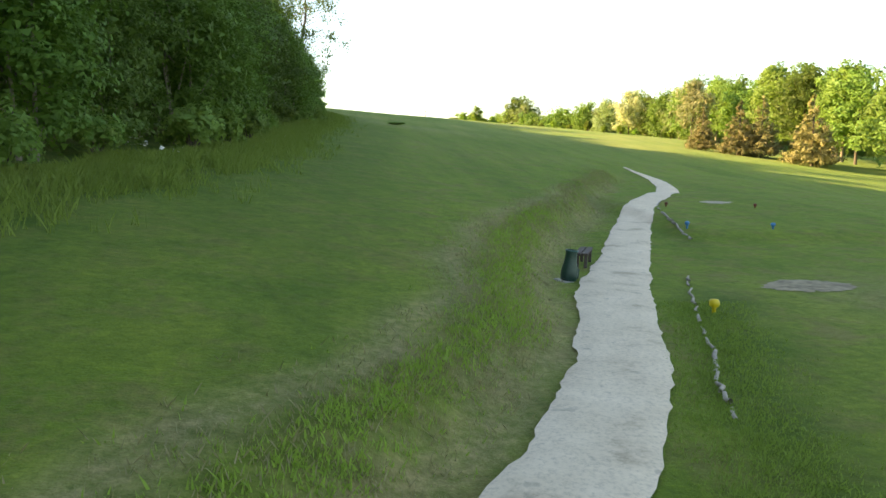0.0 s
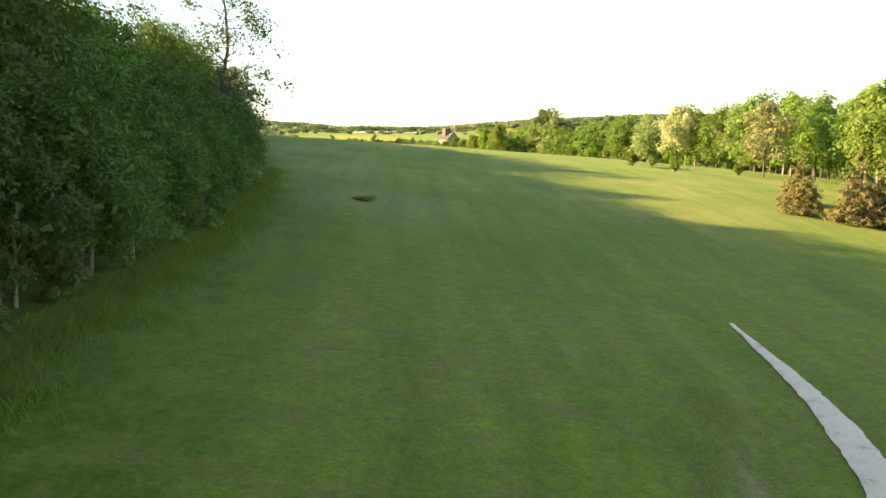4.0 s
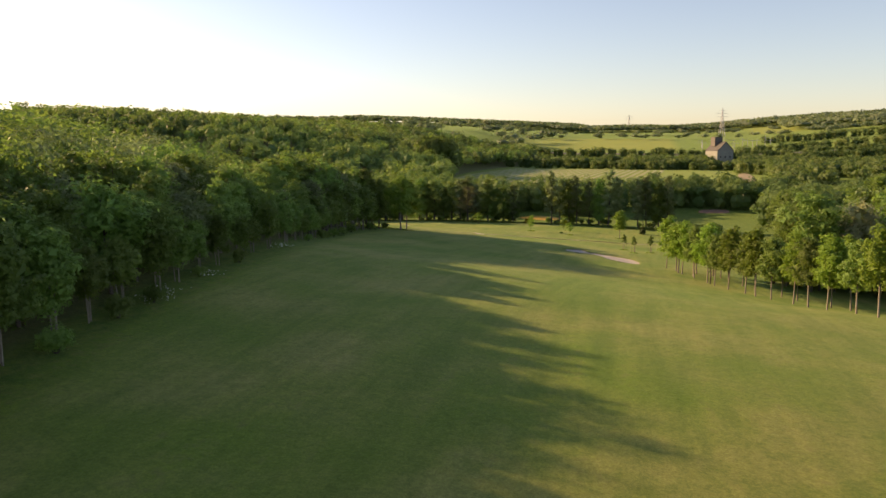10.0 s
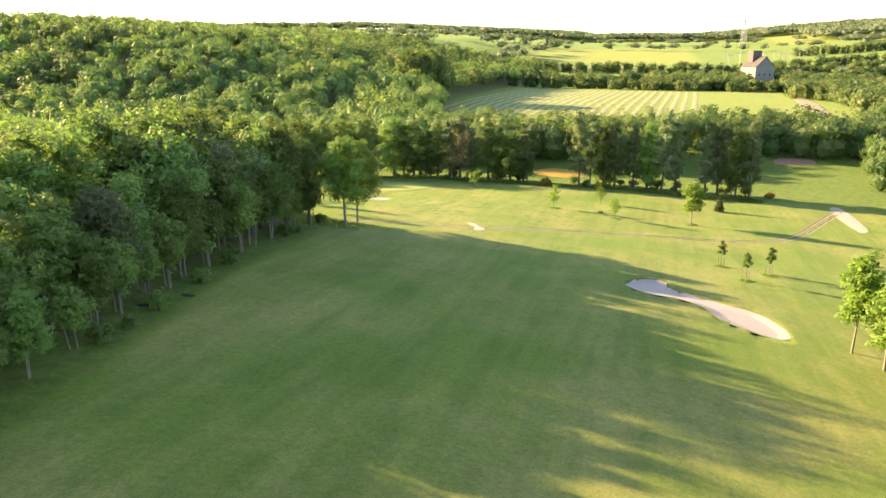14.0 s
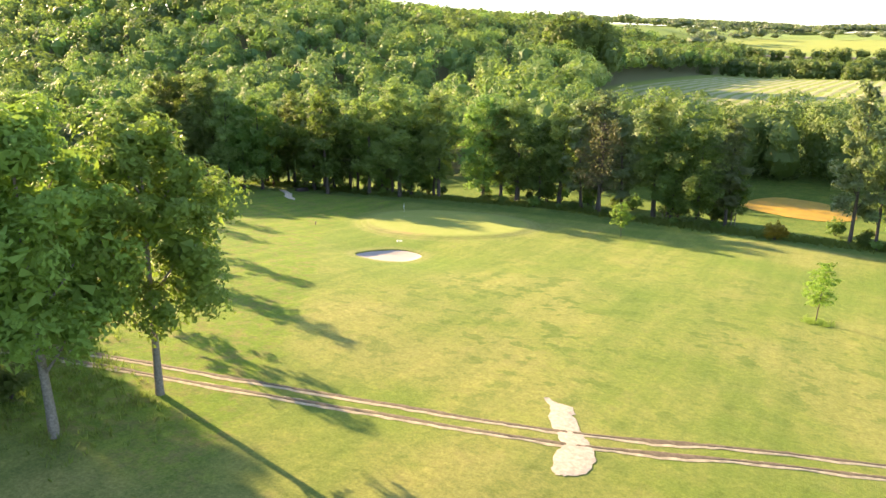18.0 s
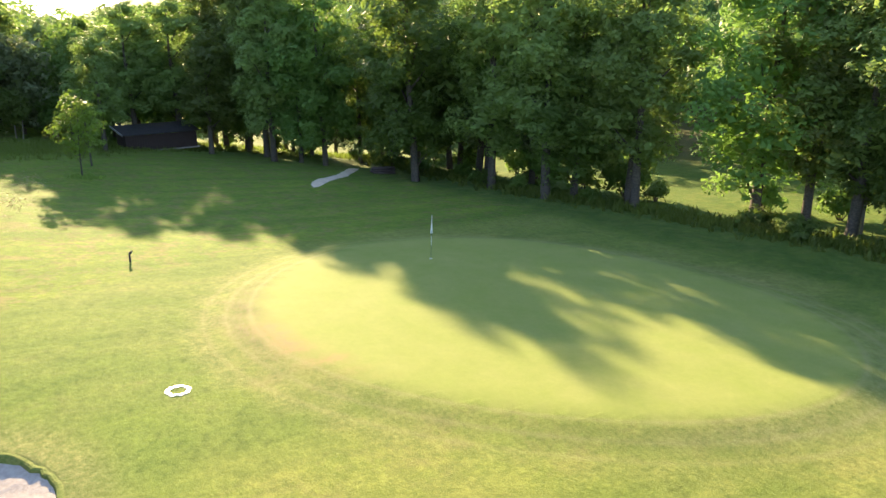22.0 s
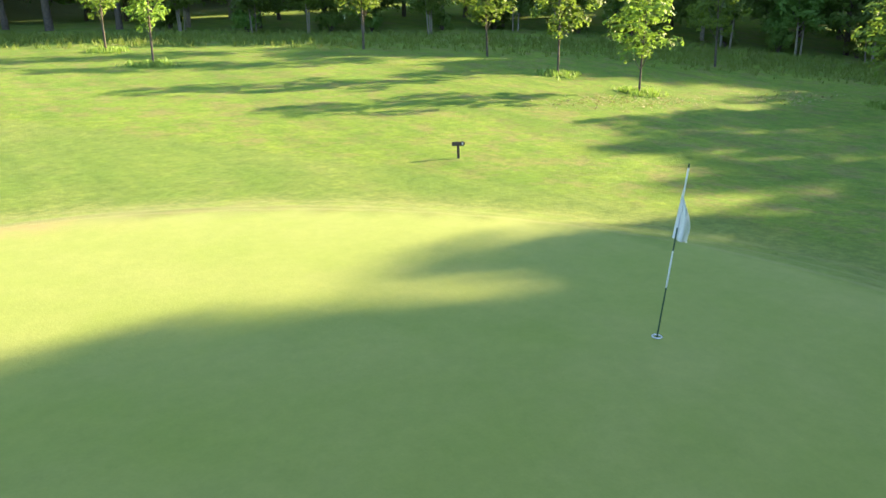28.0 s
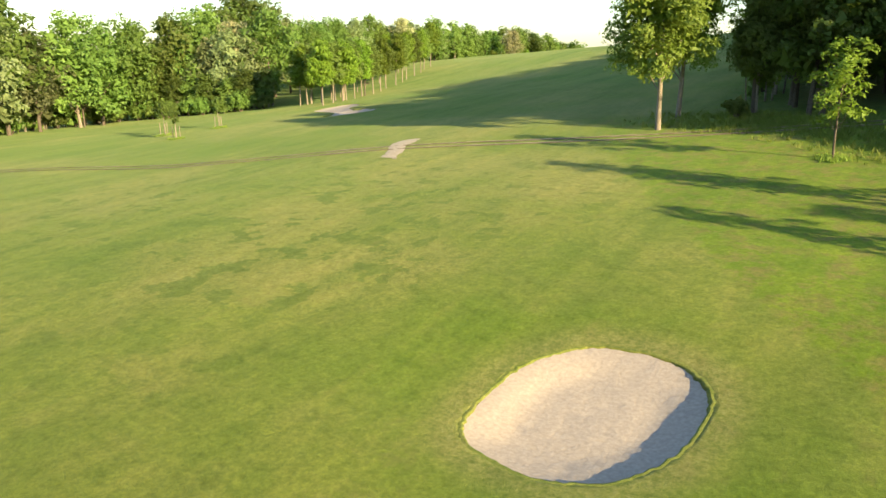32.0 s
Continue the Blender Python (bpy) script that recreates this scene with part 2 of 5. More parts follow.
    c = mix(nt, maths(nt, 'SUBTRACT', 1.0, maths(nt, 'MULTIPLY', sep.outputs[0], .82)), c, mix(nt, 1.0, c, grain, 'MULTIPLY'))
    blade = ramp(nt, n_blade.outputs[0], [(.25, (.70, .72, .70)), (.75, (1.25, 1.22, 1.2))]).outputs[0]
    c = mix(nt, maths(nt, 'SUBTRACT', .8, maths(nt, 'MULTIPLY', sep.outputs[0], .65)), c, mix(nt, 1.0, c, blade, 'MULTIPLY'))
    tuft = ramp(nt, n_tuft.outputs[0], [(.30, (.64, .70, .62)), (.5, (1, 1, 1)), (.70, (1.30, 1.24, 1.28))]).outputs[0]
    c = mix(nt, maths(nt, 'SUBTRACT', .75, maths(nt, 'MULTIPLY', sep.outputs[0], .60)), c, mix(nt, 1.0, c, tuft, 'MULTIPLY'))
    # long mowing streaks and worn brown swathes along the fairway
    tc = nt.nodes.new("ShaderNodeTexCoord")
    mp = nt.nodes.new("ShaderNodeMapping")
    mp.inputs["Scale"].default_value = (.42, .035, .3)
    nt.links.new(tc.outputs["Object"], mp.inputs["Vector"])
    n_streak = node(nt, "ShaderNodeTexNoise", Scale=1.0, Detail=4.0, Roughness=.6)
    nt.links.new(mp.outputs[0], n_streak.inputs["Vector"])
    streak = ramp(nt, n_streak.outputs[0], [(.34, (.80, .86, .80)), (.5, (1, 1, 1)), (.66, (1.16, 1.12, 1.10))]).outputs[0]
    turfy = maths(nt, 'SUBTRACT', 1.0, maths(nt, 'ADD', sep.outputs[0], sep.outputs[2], True), True)
    c = mix(nt, turfy, c, mix(nt, 1.0, c, streak, 'MULTIPLY'))
    swathe = ramp(nt, n_streak.outputs[0], [(.50, (0, 0, 0)), (.62, (1, 1, 1))]).outputs[0]
    c = mix(nt, maths(nt, 'MULTIPLY', maths(nt, 'MULTIPLY', swathe, worn), maths(nt, 'MULTIPLY', turfy, .38)), c, (.165, .142, .058))
    # mowing rings round the putting green
    att3 = nt.nodes.new("ShaderNodeAttribute")
    att3.attribute_name = "round"
    d = maths(nt, 'DIVIDE', maths(nt, 'SUBTRACT', att3.outputs["Fac"], .95), .30, True)
    g = lambda v: (v, v, v)
    rings = ramp(nt, d, [(0, g(0)), (.12, g(0)), (.17, g(1)), (.23, g(0)), (.38, g(0)), (.43, g(.8)), (.49, g(0)), (.62, g(0)), (.68, g(.6)), (.75, g(0)), (1, g(0))]).outputs[0]
    c = mix(nt, maths(nt, 'MULTIPLY', rings, maths(nt, 'MULTIPLY', n_mid.outputs[0], .75)), c, (.27, .245, .105))
    # ruddy thatch worn through at the edge of the green
    thatch = ramp(nt, n_tuft.outputs[0], [(.36, g(.25)), (.58, g(1))]).outputs[0]
    att4 = nt.nodes.new("ShaderNodeAttribute")
    att4.attribute_name = "ruddy"
    c = mix(nt, maths(nt, 'MULTIPLY', att4.outputs["Fac"], thatch), c, (.300, .165, .090))
    # distant farmland: yellow-green strips of crops
    far = ramp(nt, n_far.outputs[0], [(.3, (.175, .190, .028)), (.7, (.235, .230, .036))]).outputs[0]
    c = mix(nt, sep2.outputs[2], c, far)
    nt.links.new(c, p.inputs["Base Color"])
    p.inputs["Roughness"].default_value = .9
    p.inputs["Specular IOR Level"].default_value = .06
    p.inputs["Sheen Weight"].default_value = .085
    p.inputs["Sheen Roughness"].default_value = .5
    p.inputs["Sheen Tint"].default_value = (.55, .85, .45, 1)
    h = maths(nt, 'ADD', maths(nt, 'MULTIPLY', n_fine.outputs[0], .7), maths(nt, 'MULTIPLY', n_blade.outputs[0], .4))
    h = maths(nt, 'MULTIPLY', h, maths(nt, 'SUBTRACT', 1.0, maths(nt, 'MULTIPLY', sep.outputs[0], .86)))
    bump(nt, p, h, .55, .10)
    return m


def gravel_material():
    """Trodden limestone: pale, with damp smudges and scattered dark stones."""
    m, nt, p = material("limestone_gravel")
    broad, fine = noise_node(nt, .9, 5.0, .65), noise_node(nt, 16.0, 4.0, .7)
    c = ramp(nt, broad.outputs[0], [(.30, (.46, .365, .255)), (.42, (.67, .555, .41)), (.70, (.77, .645, .49))]).outputs[0]
    grit = ramp(nt, fine.outputs[0], [(.28, (.72, .72, .72)), (.5, (1, 1, 1)), (.75, (1.10, 1.10, 1.10))]).outputs[0]
    c = mix(nt, 1.0, c, grit, 'MULTIPLY')
    spot = ramp(nt, noise_node(nt, 3.2, 2.0, .5).outputs[0], [(.66, (0, 0, 0)), (.72, (1, 1, 1))]).outputs[0]
    c = mix(nt, maths(nt, 'MULTIPLY', spot, .4), c, (.26, .23, .18))
    nt.links.new(c, p.inputs["Base Color"])
    p.inputs["Roughness"].default_value = .95
    bump(nt, p, fine.outputs[0], .25, .01)
    return m


M_TURF = turf_material()
M_LEAF = leaf_material("leaves_wood", (.030, .088, .018), (.130, .208, .048), .45)
# darker copy of the wood's leaves, with the shade put into their colour
M_LEAF_SHADED = leaf_material("leaves_shaded_wood", (.016, .054, .009), (.075, .145, .020), .26)
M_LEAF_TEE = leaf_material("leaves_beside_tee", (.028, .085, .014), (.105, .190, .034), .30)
M_LEAF_LIGHT = leaf_material("leaves_light", (.048, .112, .022), (.160, .235, .056), .42)
# leaf colour lowered to stand for crowns shading themselves under the low sun
M_LEAF_HILL = leaf_material("leaves_hill_shaded", (.032, .072, .020), (.112, .160, .048), .38)
M_LEAF_TRACK = leaf_material("leaves_at_track", (.036, .088, .012), (.150, .205, .036), .42)
M_LEAF_CREEK = leaf_material("leaves_creek", (.052, .105, .026), (.185, .240, .070), .50)
M_LEAF_YOUNG = leaf_material("leaves_young", (.065, .14, .016), (.16, .245, .030), .42)
M_LEAF_GREY = leaf_material("leaves_willow", (.068, .115, .048), (.19, .235, .110), .42)
# greyed leaf colour: the haze of distance is mixed into it
M_LEAF_HAZED = leaf_material("leaves_distant_hazed", (.060, .085, .045), (.105, .130, .070), .3, .10)
M_LEAF_BROWN = leaf_material("needles_brown", (.075, .064, .030), (.145, .120, .055), .25)
M_LEAF_DARK = leaf_material("needles_dark", (.018, .038, .012), (.05, .075, .022), .2)
M_BLOSSOM = leaf_material("blossom_leaves", (.07, .11, .025), (.36, .36, .20), .38)
M_LEAF_YELLOW = leaf_material("leaves_yellow", (.20, .16, .02), (.38, .28, .03), .4)
M_BARK = plain("bark", (.085, .07, .055), .9, 0, 9, .5, .6)
M_BARK_PALE = plain("bark_pale", (.20, .175, .14), .88, 0, 9, .4, .5)
M_SAND = plain("sand", (.375, .328, .28), .95, 0, 7.0, .16, .9)
M_GRAVEL = gravel_material()
M_GRASS = leaf_material("grass_blades", (.075, .135, .018), (.17, .22, .042), .40)
M_GRASS_BANK = leaf_material("bank_blades", (.13, .24, .026), (.24, .33, .055), .45)
M_STRAW = leaf_material("dry_stalks", (.20, .165, .085), (.36, .30, .17), .3)


# ---- building helpers ----
def part(name, mesh, mat, parent=None, label=""):
    """One mesh object, under its thing or part. mesh: a bmesh or mesh data."""
    if isinstance(mesh, bmesh.types.BMesh):
        me = bpy.data.meshes.new(name)
        mesh.to_mesh(me)
        mesh.free()
    else:
        me = mesh
    if mat and not me.materials:
        me.materials.append(mat)
    ob = new(name, me)
    if parent:
        ob.parent = parent
    if label:
        ob["label"] = label
    return ob


def thing(name, label, category, group="", kind="", at=None):
    return tagged(at_pose(new(name), at), label, category, group, kind)


def at_pose(ob, m):
    if m is not None:
        ob.matrix_basis = m
    return ob


def mesh_from(name, verts, faces, smooth_faces=False):
    me = bpy.data.meshes.new(name)
    me.from_pydata([tuple(v) for v in verts], [], faces)
    if smooth_faces:
        me.polygons.foreach_set("use_smooth", [True] * len(me.polygons))
    me.update()
    return me


def mesh_quads(name, verts, nquads):
    """Fast mesh of separate quads: verts (4n, 3)."""
    me = bpy.data.meshes.new(name)
    me.vertices.add(len(verts))
    me.vertices.foreach_set("co", np.asarray(verts, np.float32).ravel())
    me.loops.add(4 * nquads)
    me.loops.foreach_set("vertex_index", np.arange(4 * nquads, dtype=np.int32))
    me.polygons.add(nquads)
    me.polygons.foreach_set("loop_start", np.arange(0, 4 * nquads, 4, dtype=np.int32))
    me.update(calc_edges=True)
    return me


def box(bm, cx, cy, cz, sx, sy, sz, m=None, bevel=0.0):
    r = bmesh.ops.create_cube(bm, size=1)
    vs = r["verts"]
    bmesh.ops.scale(bm, vec=(sx, sy, sz), verts=vs)
    bmesh.ops.translate(bm, vec=(cx, cy, cz), verts=vs)
    if bevel:
        es = list({e for v in vs for e in v.link_edges})
        out = bmesh.ops.bevel(bm, geom=es, offset=bevel, segments=2, affect='EDGES')
        vs = list({v for f in out["faces"] for v in f.verts} | {v for v in vs if v.is_valid})
    if m is not None:
        bmesh.ops.transform(bm, matrix=m, verts=vs)
    return vs


def tube(points, radii, sides=7, seed=0):
    """Vertices and faces of a tapering tube along points."""
    pts = [Vector(p) for p in points]
    verts, faces = [], []
    rng = random.Random(seed)
    for i, p in enumerate(pts):
        d = (pts[min(i + 1, len(pts) - 1)] - pts[max(i - 1, 0)]).normalized()
        a = d.orthogonal().normalized() if i == 0 else (a - d * a.dot(d)).normalized()
        b = d.cross(a)
        for k in range(sides):
            t = 2 * math.pi * k / sides
            r = radii[i] * (1 + .08 * (rng.random() - .5))
            verts.append(p + (a * math.cos(t) + b * math.sin(t)) * r)
    for i in range(len(pts) - 1):
        for k in range(sides):
            n = (k + 1) % sides
            faces.append((i * sides + k, i * sides + n, (i + 1) * sides + n, (i + 1) * sides + k))
    faces.append(tuple((len(pts) - 1) * sides + k for k in range(sides)))
    return verts, faces


def tubes_mesh(name, list_of_tubes):
    verts, faces = [], []
    for v, f in list_of_tubes:
        o = len(verts)
        verts += v
        faces += [tuple(i + o for i in q) for q in f]
    return mesh_from(name, verts, faces, True)


def leaf_quads(centres, normals, size, rng, flat=.8):
    """Leaf sprays as bent four-cornered blades round centres, turned mostly along normals."""
    n = len(centres)
    nrm = normals + rng.normal(0, flat, (n, 3))
    nrm /= np.linalg.norm(nrm, axis=1)[:, None] + 1e-9
    up = rng.normal(0, 1, (n, 3))
    a = np.cross(nrm, up)
    a /= np.linalg.norm(a, axis=1)[:, None] + 1e-9
    b = np.cross(nrm, a)
    s = size * rng.uniform(.55, 1.35, (n, 1))
    w = rng.uniform(.35, .62, (n, 1))
    j = lambda: rng.normal(0, .12, (n, 3)) * s
    q = np.stack([centres - a * s * .5 + j(), centres - b * s * w + nrm * s * .12 + j(), centres + a * s * .55 + j(), centres + b * s * w + nrm * s * .12 + j()], 1)
    return q.reshape(-1, 3)


def mesh_tris(name, verts, n):
    """Fast mesh of separate triangles: verts (3n, 3)."""
    me = bpy.data.meshes.new(name)
    me.vertices.add(len(verts))
    me.vertices.foreach_set("co", np.asarray(verts, np.float32).ravel())
    me.loops.add(3 * n)
    me.loops.foreach_set("vertex_index", np.arange(3 * n, dtype=np.int32))
    me.polygons.add(n)
    me.polygons.foreach_set("loop_start", np.arange(0, 3 * n, 3, dtype=np.int32))
    me.update(calc_edges=True)
    return me


def leaf_tris(centres, normals, size, rng, flat=.8):
    """Single pointed leaves round centres, turned mostly along normals."""
    n = len(centres)
    nrm = normals + rng.normal(0, flat, (n, 3))
    nrm /= np.linalg.norm(nrm, axis=1)[:, None] + 1e-9
    a = np.cross(nrm, rng.normal(0, 1, (n, 3)))
    a /= np.linalg.norm(a, axis=1)[:, None] + 1e-9
    b = np.cross(nrm, a)
    s = size * rng.uniform(.6, 1.4, (n, 1))
    w = rng.uniform(.38, .60, (n, 1))
    k = rng.uniform(-.35, .15, (n, 1))
    return np.stack([centres - a * s * .5, centres + a * s * k + b * s * w, centres + a * s * .55 - b * s * w * rng.uniform(.2, .9, (n, 1))], 1).reshape(-1, 3)


def crown_mesh(name, lobes, leaves, size, seed, core=.72, spread=.16, clumps=13):
    """A crown from lobes (x, y, z, rx, rz): each lobe carries small clumps of leaf sprays; darker inner masses close it."""
    rng = np.random.default_rng(seed)
    L = np.array(lobes, float)
    K = np.repeat(np.arange(len(L)), clumps)
    d = rng.normal(0, 1, (len(K), 3))
    d[:, 2] += .35
    d /= np.linalg.norm(d, axis=1)[:, None]
    R = np.stack([L[K, 3], L[K, 3], L[K, 4]], 1)
    cc = L[K, :3] + d * R * rng.uniform(.55, .98, (len(K), 1))
    cr = R * rng.uniform(.18, .42, (len(K), 1))
    leaves = int(leaves * 2.5)
    size *= .74
    wgt = cr[:, 0]**2
    pick = rng.choice(len(K), leaves, p=wgt / wgt.sum())
    e = rng.normal(0, 1, (leaves, 3))
    e[:, 2] += .6
    e /= np.linalg.norm(e, axis=1)[:, None]
    rad = rng.uniform(.55, 1.05, leaves) + np.abs(rng.normal(0, spread, leaves)) * (rng.random(leaves) < .3)
    c = cc[pick] + e * rad[:, None] * cr[pick]
    out = e * .55 + d[pick] * .6 + np.array((0, 0, .35))
    verts = leaf_tris(c, out, size, rng, .42)
    # larger sprays fill the inside
    inner = int(leaves * core * .14)
    k = rng.integers(0, len(L), inner)
    e = rng.normal(0, 1, (inner, 3))
    e /= np.linalg.norm(e, axis=1)[:, None]
    c = L[k, :3] + e * rng.uniform(.1, .62, (inner, 1)) * np.stack([L[k, 3], L[k, 3], L[k, 4]], 1)
    fill = leaf_tris(c, e, size * 2.0, rng, .5)
    return mesh_tris(name, np.concatenate([verts, fill]), leaves + inner)


def tree(name, label, height, width, clear, seed, leaf, bark, category="tree", leaves=1500, size=.5, lobes_n=13, trunk_r=.2, sparse=False, shape=1.0, stems=1, lobe=1.0):
    """A broadleaf tree: tapering trunk with limbs, and a crown of lobes between clear (share of height) and the top."""
    rng = random.Random(seed)
    root = thing(name, label, category)
    z0 = height * clear
    lobes, tubes = [], []
    for i in range(lobes_n):
        f = (i + .5) / lobes_n
        zz = z0 + (height - z0) * (.10 + .80 * f)
        prof = math.sin(math.pi * min(1, max(.08, (.16 + .80 * f)**shape)))**.75
        a = i * 2.4 + rng.uniform(-.5, .5)
        r = width * .5 * prof * rng.uniform(.38, .66)
        s = lobe * width * (.20 + .12 * rng.random()) * (.75 + .45 * prof)
        lobes.append((math.cos(a) * r, math.sin(a) * r, zz, s, s * rng.uniform(.75, 1.0)))
    lobes.append((0, 0, z0 + (height - z0) * .55, width * .30 * lobe, (height - z0) * .33))
    lean = rng.uniform(-.02, .02) * height, rng.uniform(-.02, .02) * height
    for s in range(stems):
        ox, oy = (rng.uniform(-.5, .5), rng.uniform(-.5, .5)) if stems > 1 else (0, 0)
        tp = [(ox * 1.0 + lean[0] * t + .02 * height * math.sin(3 * t + seed + s) * t + ox * t, oy + lean[1] * t + oy * t, -.4 + (height * .86 + .4) * t) for t in (0, .04, .15, .3, .5, .75, 1)]
        k = 1 / math.sqrt(stems)
        tubes.append(tube(tp, [trunk_r * k * r for r in (1.5, 1.15, 1, .85, .65, .4, .12)], 8, seed))
    limbs = []
    for i, (x, y, z, sx, sz) in enumerate(lobes[:-1]):
        if i % 2 == 0 or sparse:
            h = max(z0 * .75, z - math.hypot(x, y) * .9 - .5)
            (limbs if sparse else tubes).append(tube([(lean[0] * .3, lean[1] * .3, h), (x * .5, y * .5, (h * .45 + z * .55)), (x * .95, y * .95, z + sz * .2)], [trunk_r * .38, trunk_r * .24, trunk_r * .07], 5, i))
    trunk = part("trunk", tubes_mesh("trunk", tubes), bark, root)
    for t in limbs:
        part("limb", tubes_mesh("limb", [t]), bark, trunk)
    part("crown", crown_mesh("crown", lobes, leaves, size, seed, 0 if sparse else 1.0), leaf, root)
    return root


def conifer(name, label, height, width, seed, leaf, leaves=1400, size=.35, category="tree"):
    rng = random.Random(seed)
    root = thing(name, label, category)
    lobes = []
    tiers = 9
    for i in range(tiers):
        f = i / (tiers - 1)
        rr = width * .5 * (1 - f)**.8 + .12
        for k in range(max(1, int(5 * (1 - f) + 1))):
            a = k * 2 * math.pi / max(1, int(5 * (1 - f) + 1)) + i
            lobes.append((math.cos(a) * rr * .55, math.sin(a) * rr * .55, height * (.08 + .88 * f) + rng.uniform(-.1, .1), rr * .5 + .1, height / tiers * .75))
    part("trunk", tubes_mesh("trunk", [tube([(0, 0, -.3), (0, 0, height * .5), (0, 0, height * .97)], [height * .022, height * .014, .02], 7, seed)]), M_BARK, root)
    part("crown", crown_mesh("crown", lobes, leaves, size, seed, .8, .3), leaf, root)
    return root


def shrub(name, label, height, width, seed, leaf, leaves=700, size=.32, category="shrub"):
    rng = random.Random(seed)
    root = thing(name, label, category)
    lobes = []
    for i in range(8):
        a, r = i * 2.4, width * .5 * rng.uniform(.15, .6)
        s = width * rng.uniform(.2, .3)
        lobes.append((math.cos(a) * r, math.sin(a) * r, height * rng.uniform(.3, .68), s, height * rng.uniform(.25, .36)))
    stems = [tube([(0, 0, -.2), (x * .5, y * .5, z * .6), (x, y, z)], [.05, .035, .012], 5, i) for i, (x, y, z, *_r) in enumerate(lobes)]
    part("stem", tubes_mesh("stem", stems), M_BARK, root)
    part("crown", crown_mesh("crown", lobes, leaves, size, seed, .8, .2), leaf, root)
    return root


# ---- the plan ----
EDGE_Y = [-75, -44, -24, 0, 25, 40, 51, 70, 106, 132, 157, 193, 253, 300]
EDGE_X = [-29, -23.5, -20, -20, -18.5, -19.5, -21, -24.5, -33, -42.6, -48.6, -55, -72, -79]


def edge_x(y):
    """Line where the mown grass meets the wood."""
    return spline(EDGE_Y, EDGE_X, y)


WEST = [(-79, 299), (-91, 303), (-104, 314), (-121, 323), (-139, 337), (-150, 352), (-163, 364), (-166, 380), (-152, 395)]
CREEK = [(-152, 396), (-117, 394), (-100, 397), (-83, 398), (-66, 395), (-54, 393.5), (-37, 394.5), (-21, 393), (-12, 390), (1, 389), (8, 388)]


def along(line, step, jitter=0.0, rng=random.Random(3)):
    """Points every step metres along a line."""
    out, rest = [], 0.0
    for (x0, y0), (x1, y1) in zip(line, line[1:]):
        d = math.hypot(x1 - x0, y1 - y0)
        t = rest
        while t < d:
            out.append((x0 + (x1 - x0) * t / d + rng.uniform(-jitter, jitter), y0 + (y1 - y0) * t / d + rng.uniform(-jitter, jitter)))
            t += step
        rest = t - d
    return out


TRACK = [(-98, 300.5), (-90, 304.5), (-81.7, 307.9), (-66.5, 313.0), (-53.2, 317.6), (-42, 323.6), (-32.1, 328.0), (-11.4, 333.6), (2.3, 338.7), (9.5, 345.3), (21, 368.8), (26.3, 379)]
FAIRWAY_BUNKER = [(-23.6, 287.3), (-22.4, 291.2), (-19.6, 293.6), (-17.2, 292.6), (-16.6, 289.2), (-13.6, 286.8), (-9.7, 284.8), (-5.5, 282.4), (-3.6, 278.6), (-2.7, 274.6), (-4.6, 272.1), (-8.0, 273.8), (-11.2, 277.0), (-12.6, 281.0), (-15.8, 283.6), (-20.0, 283.8)]
GREEN_BUNKER = [(-84.2, 352.9), (-84.0, 351.0), (-84.1, 349.4), (-84.9, 347.9), (-86.2, 346.9), (-88.2, 346.75), (-89.7, 347.3), (-90.6, 348.5), (-90.75, 350.2), (-90.4, 352.1), (-89.4, 353.7), (-87.9, 354.5), (-86.2, 354.45), (-84.9, 354.0)]


def loop_smooth(pts, n=64):
    """Closed smooth outline through pts."""
    P = np.array(pts, float)
    out = []
    m = len(P)
    for k in range(n):
        u = k * m / n
        i = int(u)
        t = u - i
        a, b, c, d = P[(i - 1) % m], P[i % m], P[(i + 1) % m], P[(i + 2) % m]
        out.append(.5 * (2 * b + (c - a) * t + (2 * a - 5 * b + 4 * c - d) * t * t + (3 * b - a - 3 * c + d) * t**3))
    return np.array(out)


def inside_depth(x, y, outline):
    """Signed distance to an outline, positive inside (arrays)."""
    x, y = np.asarray(x, float), np.asarray(y, float)
    best = np.full(x.shape, 1e9)
    odd = np.zeros(x.shape, bool)
    for (x0, y0), (x1, y1) in zip(outline, np.roll(outline, -1, 0)):
        d2 = (x1 - x0)**2 + (y1 - y0)**2 + 1e-12
        t = np.clip(((x - x0) * (x1 - x0) + (y - y0) * (y1 - y0)) / d2, 0, 1)
        best = np.minimum(best, np.hypot(x - x0 - t * (x1 - x0), y - y0 - t * (y1 - y0)))
        odd ^= ((y0 > y) != (y1 > y)) & (x < (x1 - x0) * (y - y0) / (y1 - y0 + 1e-12) + x0)
    return np.where(odd, best, -best)


LOG_SIDE = ([-75, -57, -50.5, -47.3, -42], [-13.5, -10.6, -9.2, -7.8, -5.7])     # foot of the tee along the path: y, x
FB, GB = loop_smooth(FAIRWAY_BUNKER, 96), loop_smooth(GREEN_BUNKER, 110)


def axis(spans):
    """Grid lines: (start, end, step) spans in order."""
    out = []
    for a, b, s in spans:
        n = max(1, int(round((b - a) / s)))
        out += [a + (b - a) * i / n for i in range(n)]
    out.append(spans[-1][1])
    return np.array(out)


